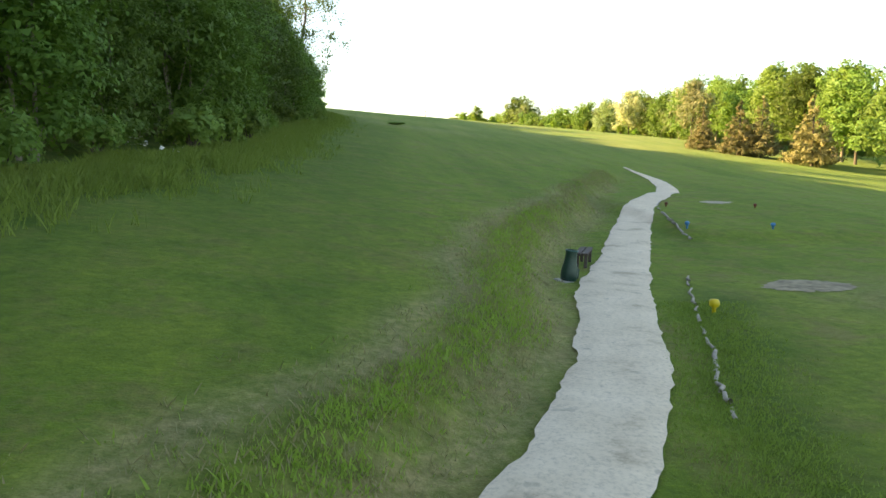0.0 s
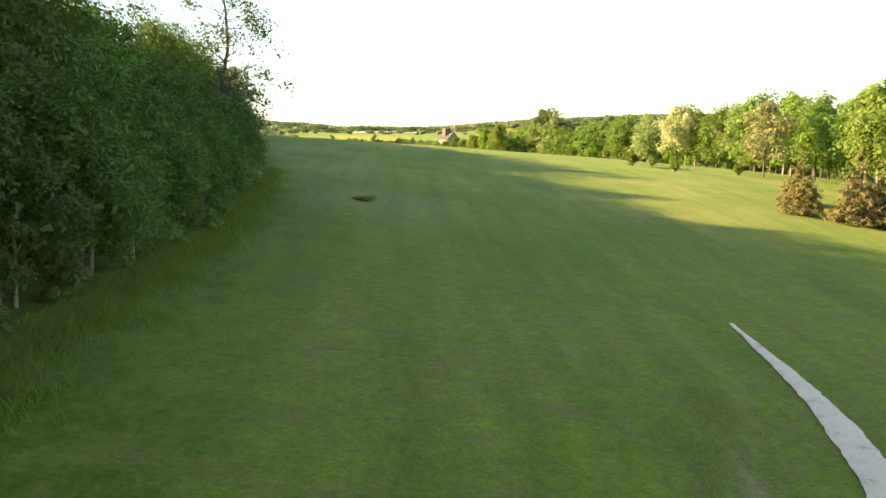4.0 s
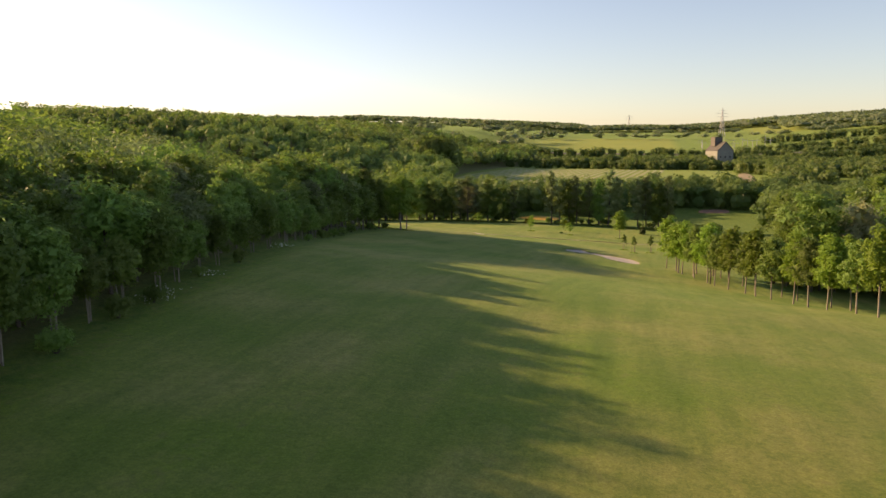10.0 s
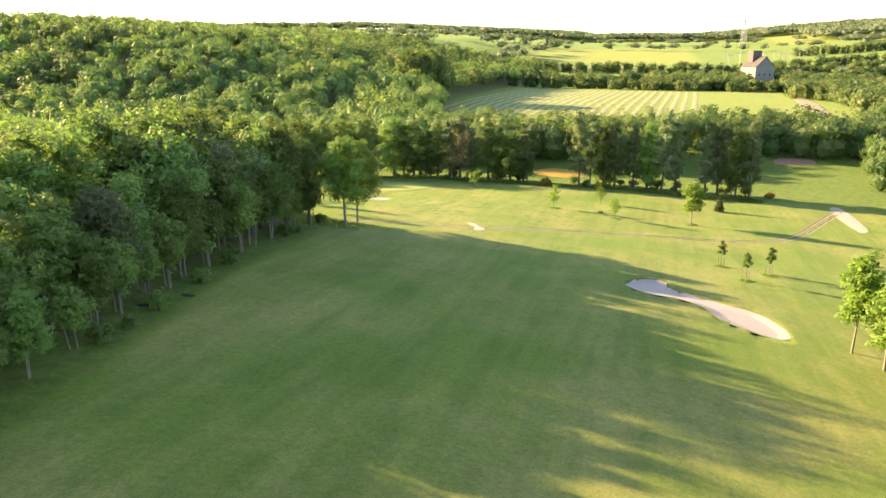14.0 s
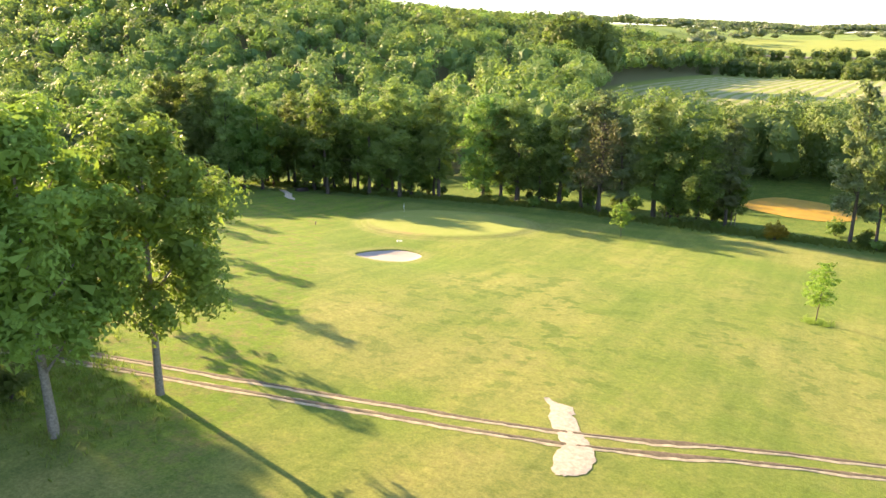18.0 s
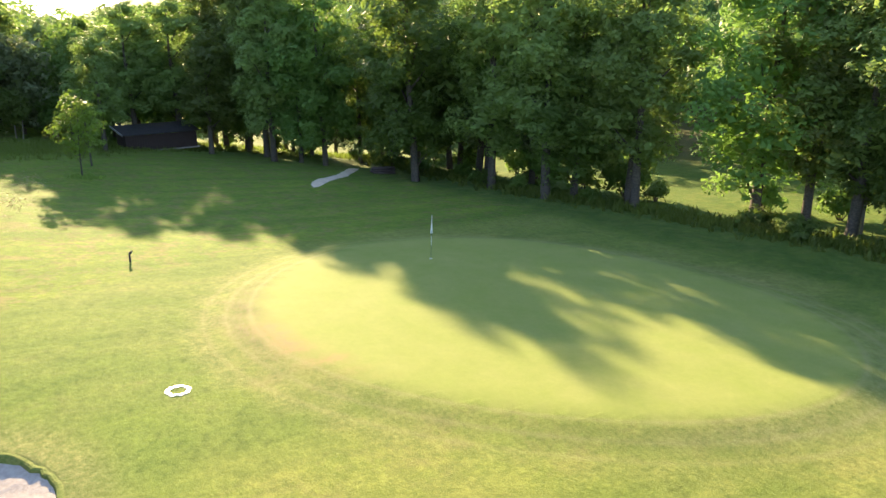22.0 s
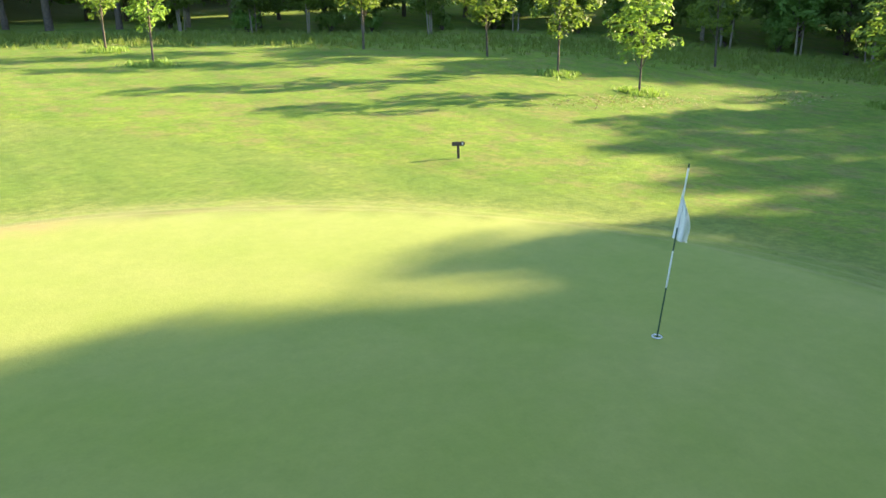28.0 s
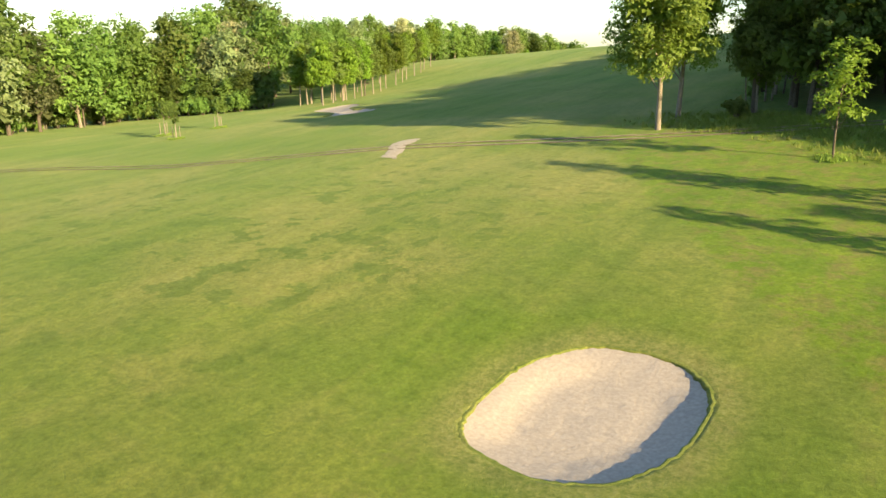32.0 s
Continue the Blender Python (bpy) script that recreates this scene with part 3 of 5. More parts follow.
def ground_sheet():
    gx = axis([(-4600, -1200, 340), (-1200, -400, 80), (-400, -180, 14), (-180, -140, 4), (-140, -96, .8), (-96, -93, .45), (-93, -82, .2), (-82, -80, .45), (-80, -62, .8), (-62, -26, 2), (-26, 20, .55), (20, 60, 2), (60, 140, 5), (140, 420, 20), (420, 1200, 70), (1200, 4600, 300)])
    gy = axis([(-4600, -900, 370), (-900, -200, 70), (-200, -80, 12), (-80, -60, 2), (-60, 20, .6), (20, 330, 2), (330, 344, .8), (344, 346, .45), (346, 356, .2), (356, 358, .45), (358, 398, .8), (398, 480, 4), (480, 900, 14), (900, 1600, 40), (1600, 4700, 100)])
    X, Y = np.meshgrid(gx, gy, indexing='ij')
    x, y = X.ravel(), Y.ravel()
    z = land(x, y)
    z = z - 1.3 * smooth((inside_depth(x, y, FB) - .2) / .7) * (np.abs(y - 283) < 30)
    z = z - 1.2 * smooth((inside_depth(x, y, GB) - .01) / .4) * (np.abs(y - 350) < 30)
    nx, ny = len(gx), len(gy)
    idx = np.arange(nx * ny).reshape(nx, ny)
    quads = np.stack([idx[:-1, :-1], idx[1:, :-1], idx[1:, 1:], idx[:-1, 1:]], -1).reshape(-1, 4)
    me = bpy.data.meshes.new("ground")
    me.vertices.add(nx * ny)
    me.vertices.foreach_set("co", np.stack([x, y, z], 1).astype(np.float32).ravel())
    me.loops.add(quads.size)
    me.loops.foreach_set("vertex_index", quads.astype(np.int32).ravel())
    me.polygons.add(len(quads))
    me.polygons.foreach_set("loop_start", np.arange(0, quads.size, 4, dtype=np.int32))
    me.polygons.foreach_set("use_smooth", np.ones(len(quads), bool))
    me.update(calc_edges=True)
    gr = green_r(x, y)
    putting = np.maximum(1 - smooth((gr - .985) / .03), .35 * (1 - smooth((gr - 1.14) / .03)))
    ex = edge_x(y)
    course = np.where(y > 300, 1, smooth((x - ex - 1.5) / 2.5)) * (1 - smooth((x - 58) / 10)) * (1 - smooth((y - 386) / 4))
    apron = spline([300, 322, 331, 341, 347, 353, 359, 364, 372, 380], [-64, -77, -83, -90.2, -95.4, -99.6, -103.4, -105.6, -107.5, -108], y)
    fair = course * np.where(y > 300, smooth((x - apron) / .35), .25 + .75 * smooth((y - 10) / 60))
    # below y 45 the dark tint fades out wider, painting the trees' shade on turf
    tall = (1 - smooth((x - ex - .5) / np.where(y < 45, 11.0, 3.0))) * (y < 300) + smooth((y - 386) / 3) * (y < 470)
    # uncut slope between the path and the logs of the tee
    tall = np.maximum(tall, smooth((y + 72) / 6) * (1 - smooth((y + 43) / 3)) * np.exp(-((x - spline(*LOG_SIDE, y) - .9) / 1.0)**2))
    tall = np.clip(tall, 0, 1)
    dry = np.zeros_like(x)
    b = bank_x(y)
    onbank = np.exp(-((x - b - .2) / 1.3)**2) * smooth((y + 75) / 10) * (1 - smooth((y - 0) / 8))
    dry = np.maximum(dry, .95 * np.exp(-((x - b + 1.25 + .25 * np.sin(y * 1.3)) / .5)**2) * smooth((y + 75) / 10) * (1 - smooth((y + 25) / 12)))
    dry = np.maximum(dry, .85 * np.exp(-((x - b - .8 - .2 * np.sin(y * 1.7)) / .7)**2) * smooth((y + 75) / 10) * (1 - smooth((y + 8) / 8)))
    ring = -inside_depth(x, y, GB)
    dry = np.maximum(dry, .45 * np.exp(-((ring - .4) / .9)**2) * (np.abs(y - 350) < 20) * (np.abs(x + 87) < 20))
    dry = np.maximum(dry, .55 * np.exp(-((x - 1.5) / 4)**2 - ((y + 43) / 3.5)**2))
    dry = np.maximum(dry, .55 * np.exp(-((gr - 1.06) / .05)**2) * (.5 + .5 * np.sin(np.arctan2(y - GREEN[1], x - GREEN[0]) * 3 + 1)))
    dry = np.maximum(dry, .38 * np.exp(-((x + 66) / 8)**2 - ((y - 297) / 7)**2))
    dry = np.maximum(dry, .5 * np.exp(-(((x + 8) / 9)**2 + ((y - 41) / 5)**2)))
    earth = onbank * .12
    stripe = (1 - smooth((np.abs(gr - 1.17) - .03) / .02)) * .35 + (1 - smooth((np.abs(gr - 1.06) - .02) / .02)) * .30
    dry = np.maximum(dry, stripe * (.55 + .45 * np.sin(np.arctan2(y - GREEN[1], x - GREEN[0]) * 2 - 1)))
    earth = np.maximum(earth, .85 * np.exp(-((x + 96) / 5)**2) * np.exp(-((gr - 1.02) / .05)**2) * (y < 368))
    wood = np.zeros_like(x)
    wood = np.maximum(wood, smooth((ex - 3 - x) / 3) * (1 - smooth((y - 285) / 15)) * smooth((x - ex + 118) / 15) * smooth((y + 95) / 15) * .8)
    hill = smooth((y - 412) / 12) * (1 - smooth((y - 925) / 15)) * smooth((-88 - np.minimum((y - 420) * .24, 34) - x) / 8) * smooth((x + 500) / 20)
    wood = np.maximum(wood, hill)
    tall = np.maximum(tall, hill)
    earth = np.maximum(earth, wood)
    crop = np.zeros_like(x)
    crop = np.maximum(crop, smooth((y - 1050) / 30) * (1 - smooth((y - 1390) / 60)) * smooth((x + 205) / 20) * (1 - smooth((x - 25) / 20)))
    crop = np.maximum(crop, .8 * smooth((y - 1500) / 60) * (1 - smooth((y - 2300) / 60)) * smooth((x / y - .112) / .01) * (1 - smooth((x / y - .166) / .01)) * (y > 100))
    crop = np.maximum(crop, .45 * smooth((y - 515) / 15) * (1 - smooth((y - 740) / 20)) * smooth((x + 128) / 8) * (1 - smooth((x - 62) / 15)))
    crop = np.maximum(crop, .25 * smooth((y - 1340) / 100) * (.5 + .5 * np.sin(x * .004 + y * .003)))
    ring_at = me.attributes.new("round", 'FLOAT', 'POINT')
    ring_at.data.foreach_set("value", gr.astype(np.float32))
    weeds = np.clip(1.25 * np.exp(-((x + 60) / 24)**2 - ((y - 341) / 19)**2), 0, 1)
    ruddy = .85 * np.exp(-((gr - .95) / .05)**4) * np.exp(-((x + 91.9) / 3.1)**4) * (y < GREEN[1]) * (.62 + .38 * np.sin(gr * 165 + .5 * np.sin(x * 1.1)))
    ruddy_at = me.attributes.new("ruddy", 'FLOAT', 'POINT')
    ruddy_at.data.foreach_set("value", ruddy.astype(np.float32))
    for nm, cols in (("zone", (putting, fair * (1 - putting), tall)), ("soil", (np.clip(dry, 0, 1), np.clip(earth, 0, 1), np.clip(crop, 0, 1)))):
        a = me.color_attributes.new(nm, 'FLOAT_COLOR', 'POINT')
        a.data.foreach_set("color", np.stack([*cols, weeds], 1).astype(np.float32).ravel())
    return part("ground", me, M_TURF)


tagged(ground_sheet(), "mown golf course grass rolling down to a wooded valley", "ground", kind="structure")


def ribbon(name, centre, widths, mat, label, category, lift=.05, rag=.12, step=.5, kind="structure", seed=1):
    """A strip of ground along a centre line, with ragged edges."""
    rng = np.random.default_rng(seed)
    C = np.array(centre, float)
    seg = np.r_[0, np.cumsum(np.hypot(*np.diff(C, axis=0).T))]
    u = np.arange(0, seg[-1], step)
    cx, cy = spline(seg, C[:, 0], u), spline(seg, C[:, 1], u)
    w = np.interp(u, seg, widths) / 2
    tx, ty = np.gradient(cx), np.gradient(cy)
    tl = np.hypot(tx, ty)
    nx, ny = -ty / tl, tx / tl
    cols = 7
    verts = []
    for k in range(cols):
        f = k / (cols - 1) * 2 - 1
        off = f * w + (np.convolve(rng.normal(0, rag * 2.2, len(u)), np.ones(5) / 5, 'same') + rng.normal(0, rag * .35, len(u)) if abs(f) == 1 else 0)
        x, y = cx + nx * off, cy + ny * off
        z = land(x, y) + lift * (1 if abs(f) < 1 else .55)
        verts.append(np.stack([x, y, z], 1))
    V = np.stack(verts, 1)
    n = len(u)
    faces = [(i * cols + k, (i + 1) * cols + k, (i + 1) * cols + k + 1, i * cols + k + 1) for i in range(n - 1) for k in range(cols - 1)]
    return tagged(part(name, mesh_from(name, V.reshape(-1, 3), faces, True), mat), label, category, kind=kind)


PATH_LINE = [(-15.2, -62), (-13.6, -57), (-12.0, -52.7), (-11.3, -51.6), (-10.5, -50), (-9.55, -47.9), (-8.8, -45.6), (-7.3, -41.4), (-4.9, -35.8), (-2.9, -31), (-.8, -26.2), (1.6, -21.3), (4.3, -16.9), (8.1, -9.8), (10.5, -3), (11.9, 4), (12.5, 10.6)]
ribbon("path", PATH_LINE, [1.6, 1.55, 1.5, 1.55, 1.6, 1.56, 1.74, 1.85, 1.68, 1.65, 1.65, 1.6, 1.55, 1.5, 1.3, .8, .3], M_GRAVEL, "pale limestone gravel path between grass edges", "path", .085, .04, .25)


def bunker(name, outline, depth, label, seed, lip=.38):
    """A sand bunker: an uneven grass lip and a dished bed of sand."""
    rg = np.random.default_rng(seed)
    root = thing(name, label, "bunker", kind="structure")
    n = len(outline)
    O = np.array(outline)
    T = np.roll(O, -1, 0) - np.roll(O, 1, 0)
    T /= np.hypot(*T.T)[:, None]
    N = np.stack([-T[:, 1], T[:, 0]], 1)
    area = .5 * np.sum(O[:, 0] * np.roll(O[:, 1], -1) - np.roll(O[:, 0], -1) * O[:, 1])
    N = N if area > 0 else -N          # inward
    rag = rg.normal(0, .03, n)
    rows = []
    for off, dz in ((-lip, -.02), (-.42 * lip, .006), (-.02, .010), (.03, -.01), (.07, -.10), (.12, -.38)):
        P = O + N * (off + rag * (abs(off) < .5))[:, None]
        rows.append(np.c_[P, land(P[:, 0], P[:, 1]) + dz])
    faces = [(q * n + k, q * n + (k + 1) % n, (q + 1) * n + (k + 1) % n, (q + 1) * n + k) for q in range(5) for k in range(n)]
    me = mesh_from("lip", np.concatenate(rows), faces)
    part("lip", me, M_TURF, root, "rough grass lip")
    a = me.color_attributes.new("zone", 'FLOAT_COLOR', 'POINT')
    a2 = me.color_attributes.new("soil", 'FLOAT_COLOR', 'POINT')
    for i in range(len(me.vertices)):
        q = i // n
        a.data[i].color = (0, 1, 0, 1)
        a2.data[i].color = (.30, 0 if q < 4 else .5, 0, 1)
    lo, hi = O.min(0), O.max(0)
    gx, gy = np.meshgrid(np.arange(lo[0], hi[0], .28), np.arange(lo[1], hi[1], .28))
    gx, gy = gx.ravel() + rg.normal(0, .05, gx.size), gy.ravel() + rg.normal(0, .05, gy.size)
    keep = inside_depth(gx, gy, O) > .25
    E = O + N * .03
    px, py = np.r_[E[:, 0], gx[keep]], np.r_[E[:, 1], gy[keep]]
    d = np.clip(inside_depth(px, py, O), 0, 9)
    z = land(px, py) - .045 - depth * smooth(d / 1.8) - .13 * smooth((O[:, 0].mean() - 1.0 - px) / 2.0) * smooth(d / .25 + .35) - .07 * smooth((py - O[:, 1].mean() - 1.2) / 1.6) * smooth(d / .25 + .35) + rg.normal(0, .009, len(px))
    ring_edges = [(k, (k + 1) % n) for k in range(n)]
    v2, _e, f2, orig, *_o = delaunay_2d_cdt([Vector(q) for q in zip(px, py)], ring_edges, [], 1, 1e-5)
    vv = [(q.x, q.y, float(z[o[0]]) if o else float(land(q.x, q.y)[0]) - .1) for q, o in zip(v2, orig)]
    part("sand", mesh_from("sand", vv, f2, True), M_SAND, root, "pale raked sand")
    return root


bunker("bunker", GB, .26, "oval bunker of pale sand with a grass lip beside the green", 4, .2)
bunker("bunker", FB, .22, "long winding bunker of pale sand beside the fairway", 5)


# ---- trees ----
FOREST = [tree("tree", "tall dense broadleaf tree in the wood", 15, 9, .10, 11, M_LEAF, M_BARK, leaves=1750, size=.6),
          tree("tree", "broad broadleaf tree in the wood", 14, 10, .08, 12, M_LEAF, M_BARK, leaves=1750, size=.6, lobes_n=15),
          tree("tree", "light green broadleaf tree at the wood", 14.5, 8, .12, 13, M_LEAF_LIGHT, M_BARK_PALE, leaves=1750, size=.6),
          tree("tree", "grey-green broadleaf tree in the wood", 13, 8.5, .10, 14, M_LEAF_GREY, M_BARK, leaves=1750, size=.6)]
NEAR = [tree("tree", "tall dense broadleaf tree beside the tee, leaves coloured as in shade", 16, 9, .06, 15, M_LEAF_SHADED, M_BARK, leaves=6200, size=.26, lobes_n=18),
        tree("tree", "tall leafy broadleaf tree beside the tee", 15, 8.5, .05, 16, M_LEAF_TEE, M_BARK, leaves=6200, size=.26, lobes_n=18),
        tree("hazel_tree", "bushy leafy tree hanging over the long grass", 8.5, 6.5, .02, 23, M_LEAF_SHADED, M_BARK_PALE, leaves=5000, size=.22, stems=3, trunk_r=.13)]
EDGE = [tree("hazel_tree", "bushy tree with thin pale stems at the wood's edge", 9.5, 5.2, .24, 21, M_LEAF, M_BARK_PALE, leaves=1700, size=.44, stems=3, trunk_r=.14),
        tree("hazel_tree", "bushy light green tree with pale stems at the wood's edge", 8.5, 4.6, .27, 22, M_LEAF_LIGHT, M_BARK_PALE, leaves=1600, size=.42, stems=3, trunk_r=.13)]
TALL = [tree("alder_tree", "tall tree with bare lower trunk along the creek", 20, 8, .14, 31, M_LEAF_CREEK, M_BARK, leaves=5000, size=.36, lobes_n=18, trunk_r=.26, shape=.9, lobe=.80),
        tree("alder_tree", "tall light green tree along the creek", 19, 8, .10, 32, M_LEAF_CREEK, M_BARK, leaves=5000, size=.36, lobes_n=18, trunk_r=.26, lobe=.80),
        tree("alder_tree", "tall slender tree along the creek", 20, 6.0, .08, 33, M_LEAF_GREY, M_BARK, leaves=4600, size=.34, lobes_n=17, trunk_r=.22, lobe=.80),
        tree("alder_tree", "tall dark bushy tree along the creek", 17, 8, .04, 34, M_LEAF, M_BARK, leaves=4800, size=.36, lobes_n=17, trunk_r=.22, lobe=.80)]
ASH = tree("ash_tree", "tall tree with bare pale trunk at the track", 16.8, 10.8, .25, 35, M_LEAF_TRACK, M_BARK_PALE, leaves=7600, size=.40, lobes_n=22, trunk_r=.23, lobe=.72)
ROW = [tree("lime_tree", "slim tree with round green crown planted in a row", 12, 5.8, .27, 41, M_LEAF_YOUNG, M_BARK_PALE, leaves=1900, size=.44, trunk_r=.13),
       tree("lime_tree", "slim tree with oval green crown planted in a row", 12, 5.2, .25, 42, M_LEAF_LIGHT, M_BARK_PALE, leaves=1800, size=.44, trunk_r=.13)]
YOUNG = [tree("sapling", "young slender tree with bright leaves on the grass", 6, 2.1, .22, 51, M_LEAF_YOUNG, M_BARK, leaves=620, size=.24, trunk_r=.042, sparse=True, lobes_n=11),
         tree("sapling", "small young tree with bright sparse leaves on the grass", 6, 2.6, .20, 52, M_LEAF_YOUNG, M_BARK, leaves=800, size=.24, trunk_r=.042, sparse=True, lobes_n=12)]
STAKED = tree("sapling", "young tree with oval crown between wooden stakes", 4.9, 1.5, .38, 55, M_LEAF, M_BARK_PALE, leaves=520, size=.22, trunk_r=.05, lobes_n=8)
for a in (0, 120, 240):
    bm = bmesh.new()
    bmesh.ops.create_cone(bm, cap_ends=True, segments=7, radius1=.055, radius2=.05, depth=2.0, matrix=Matrix.Translation((math.cos(radians(a)) * .55, math.sin(radians(a)) * .55, .8)))
    part("stake", bm, M_BARK_PALE, STAKED, "wooden stake")
PINE = [conifer("pine", "brown bushy young pine beside the tee", 10, 7.5, 61, M_LEAF_BROWN, 2300, .42), conifer("juniper", "dark green conifer on the grass", 5, 2.4, 62, M_LEAF_DARK, 900, .28)]
ACACIA = tree("acacia", "flowering tree covered with cream blossom", 17, 11, .15, 71, M_BLOSSOM, M_BARK, leaves=1750, size=.65)
SHRUB = [shrub("shrub", "dense dark green shrub at the wood", 2.6, 3.6, 81, M_LEAF, 500, .36), shrub("shrub", "light green shrub at the wood", 2.2, 3.0, 82, M_LEAF_LIGHT, 500, .36)]
BUSHES = shrub("low_bush", "small bright bush on the open grass", 2.5, 2.1, 83, M_LEAF_YOUNG, 800, .22)
GOLD = shrub("gold_bush", "bush with golden yellow leaves at the creek", 3.0, 3.2, 84, M_LEAF_YELLOW, 700, .3)
CLUMP = shrub("low_bush", "low dark bush on the fairway's crest", 1.2, 3.6, 85, M_LEAF_LIGHT, 900, .25)

rng = random.Random(77)
spots = {}


def plant(kind, x, y, s=1.0, wide=1.0):
    spots.setdefault(kind.name, (kind, []))[1].append((x, y, s, wide))


def wood_height(y):
    """The wood is tall at both ends of the hole and young in between."""
    return float(np.interp(y, [-75, 8, 25, 55, 66, 74, 95, 101, 108, 116, 126, 143, 165, 182, 210, 225, 245, 262, 300],
                           [1.1, 1.12, .96, .76, .78, .66, .70, 1.08, 1.0, 1.0, 1.05, .94, .80, .68, .70, .74, .98, 1.3, 1.25]))


def wood_back(y):
    """How much the trees behind the edge overtop it."""
    return float(np.interp(y, [-75, 20, 60, 75, 150, 165, 185, 215, 235, 260, 300], [.08, 0, 0, .10, .06, .10, .18, .12, .12, .14, .1]))


# wood along the hole
y = -74.0
while y < 300:
    ex, h = float(edge_x(np.array(y))), wood_height(y)
    if y < 52:
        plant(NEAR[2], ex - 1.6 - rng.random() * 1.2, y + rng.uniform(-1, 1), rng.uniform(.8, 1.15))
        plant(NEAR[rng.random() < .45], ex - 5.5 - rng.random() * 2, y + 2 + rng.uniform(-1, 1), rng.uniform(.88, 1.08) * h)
    else:
        plant(EDGE[rng.random() < .4], ex - 1.0 - rng.random() * 1.5, y + rng.uniform(-1, 1), rng.uniform(.8, 1.1) * max(h, .72))
        plant(rng.choice(FOREST), ex - 5.5 - rng.random() * 2, y + 2 + rng.uniform(-1, 1), rng.uniform(.82, 1.05) * h, 1.1 if h < .9 else 1)
    plant(rng.choice(FOREST), ex - 12 - rng.random() * 3, y + rng.uniform(-2, 2), rng.uniform(.92, 1.1) * (h + wood_back(y)), 1.1 if h < .9 else 1)
    if y < 130 or rng.random() < .45:
        plant(SHRUB[rng.random() < .5], ex - .6 + rng.uniform(-.6, .6), y + 2.6 + rng.uniform(-1, 1), rng.uniform(.5, 1.1))
    y += 5.4
for i, (x, y) in enumerate(along(WEST, 5.4, 1.0)):
    k = .70 if -150 < x < -92 else .86 if -166 < x and 318 < y < 368 else 1.0
    dim = x > -108 and y < 322
    plant(TALL[0] if dim else rng.choice(FOREST), x - 3, y - 4, rng.uniform(.85, 1.1) * (.85 if dim else k), 1.3 if dim else 1.15 if k < 1 else 1)
    plant(rng.choice(FOREST), x - 10 + rng.uniform(-2, 2), y - 11, rng.uniform(.95, 1.15) * min(1, k + .12), 1.1)
    if not dim:
        plant(SHRUB[i % 2], x - 1.5 + rng.uniform(-1, 1), y - 2 + rng.uniform(-1, 1), rng.uniform(.7, 1.1))
    if y < 366 and not dim:
        plant(EDGE[i % 2], x - .5 + rng.uniform(-1, 1), y - 1.0, rng.uniform(.5, .75), 1.3)
for x, y, s in ((-144.5, 384.5, 1.05), (-155, 384.5, 1.2), (-163, 382, 1.25), (-152, 389, 1.05), (-143, 391, 1.0), (-157, 383, 1.0), (-163, 390, 1.1), (-168, 382, 1.05), (-172, 392, 1.1), (-160, 396, 1.0), (-150, 396, .95), (-139, 393, 1.0), (-176, 376, .9), (-170, 370, .72)):
    plant(rng.choice(TALL), x, y, s)
for x, y, s, k in ((-146, 382.0, 1.05, 1), (-151, 383, 1.18, 0), (-141, 385.8, 1.15, 3), (-159, 383.5, 1.22, 1), (-126.8, 388.3, 1.25, 3), (-133.5, 392.4, 1.15, 3), (-119.5, 391.6, 1.05, 1), (-112.7, 391.8, 1.08, 0), (-106, 394.6, 1.0, 0)):
    plant(TALL[k], x, y, s, 1.2)
for i, (x, y) in enumerate(along(CREEK, 4.0, .9)):
    if -53.5 < x < -43 or rng.random() < .06:
        continue
    if x > -40:
        plant(TALL[2 if i % 3 else 3], x, y + rng.uniform(-.5, 2.5), rng.uniform(.98, 1.28))
    else:
        plant(rng.choice(TALL), x, y + rng.uniform(-.5, 3.5), rng.uniform(.82, 1.2), 1.3)
    plant(SHRUB[i % 2], x + rng.uniform(-2, 2), y + 5 + rng.uniform(-1, 1), rng.uniform(.8, 1.5))
    if i % 3 == 0:
        plant(EDGE[i % 2], x + rng.uniform(-2, 2), y + 3.5, rng.uniform(.6, .95))
    plant(SHRUB[i % 2], x + rng.uniform(-2, 2), y - 1.5 + rng.uniform(-.5, .5), rng.uniform(.4, .8))
for x, y, s in ((-153.2, 366.2, .62), (-153.5, 377.4, .7), (-161.5, 371.0, .85), (-161.0, 376.0, .9)):
    plant(TALL[0], x, y, s, 1.5)
plant(ASH, -73.7, 301, 1.0)
plant(ASH, -74.1, 307.5, .97)
for x, y in ((-80, 299), (-83, 296.5), (-86, 301)):
    plant(TALL[0], x, y, rng.uniform(.8, .95))
for i in range(15):
    t = i / 14
    plant(ROW[i % 2], 28.6 - 25.6 * t + .5 * math.sin(i * 2), 203 + 68.5 * t, rng.uniform(.9, 1.06))
    if i % 3 < 2:
        plant(ROW[(i + 1) % 2], 35 - 24 * t, 207 + 66 * t, rng.uniform(.85, 1.03))
for x, y, s in ((39.7, 152, 1.15), (38, 131, 1.2), (45, 141, 1.1), (39.4, 106.2, 1.3), (43.9, 108, .95), (43.3, 95.5, 1.05), (56.5, 98.7, 1.0), (41.7, 114.3, .9), (58.2, 125, 1.0), (52, 118, .9), (49, 110, .8), (61, 108, .9)):
    plant(BUSHES, x, y, s)
for x, y, s in ((-7.8, 311, 1.0), (-4.9, 301.6, 1.0), (-.5, 308, 1.05)):
    plant(STAKED, x, y, s)
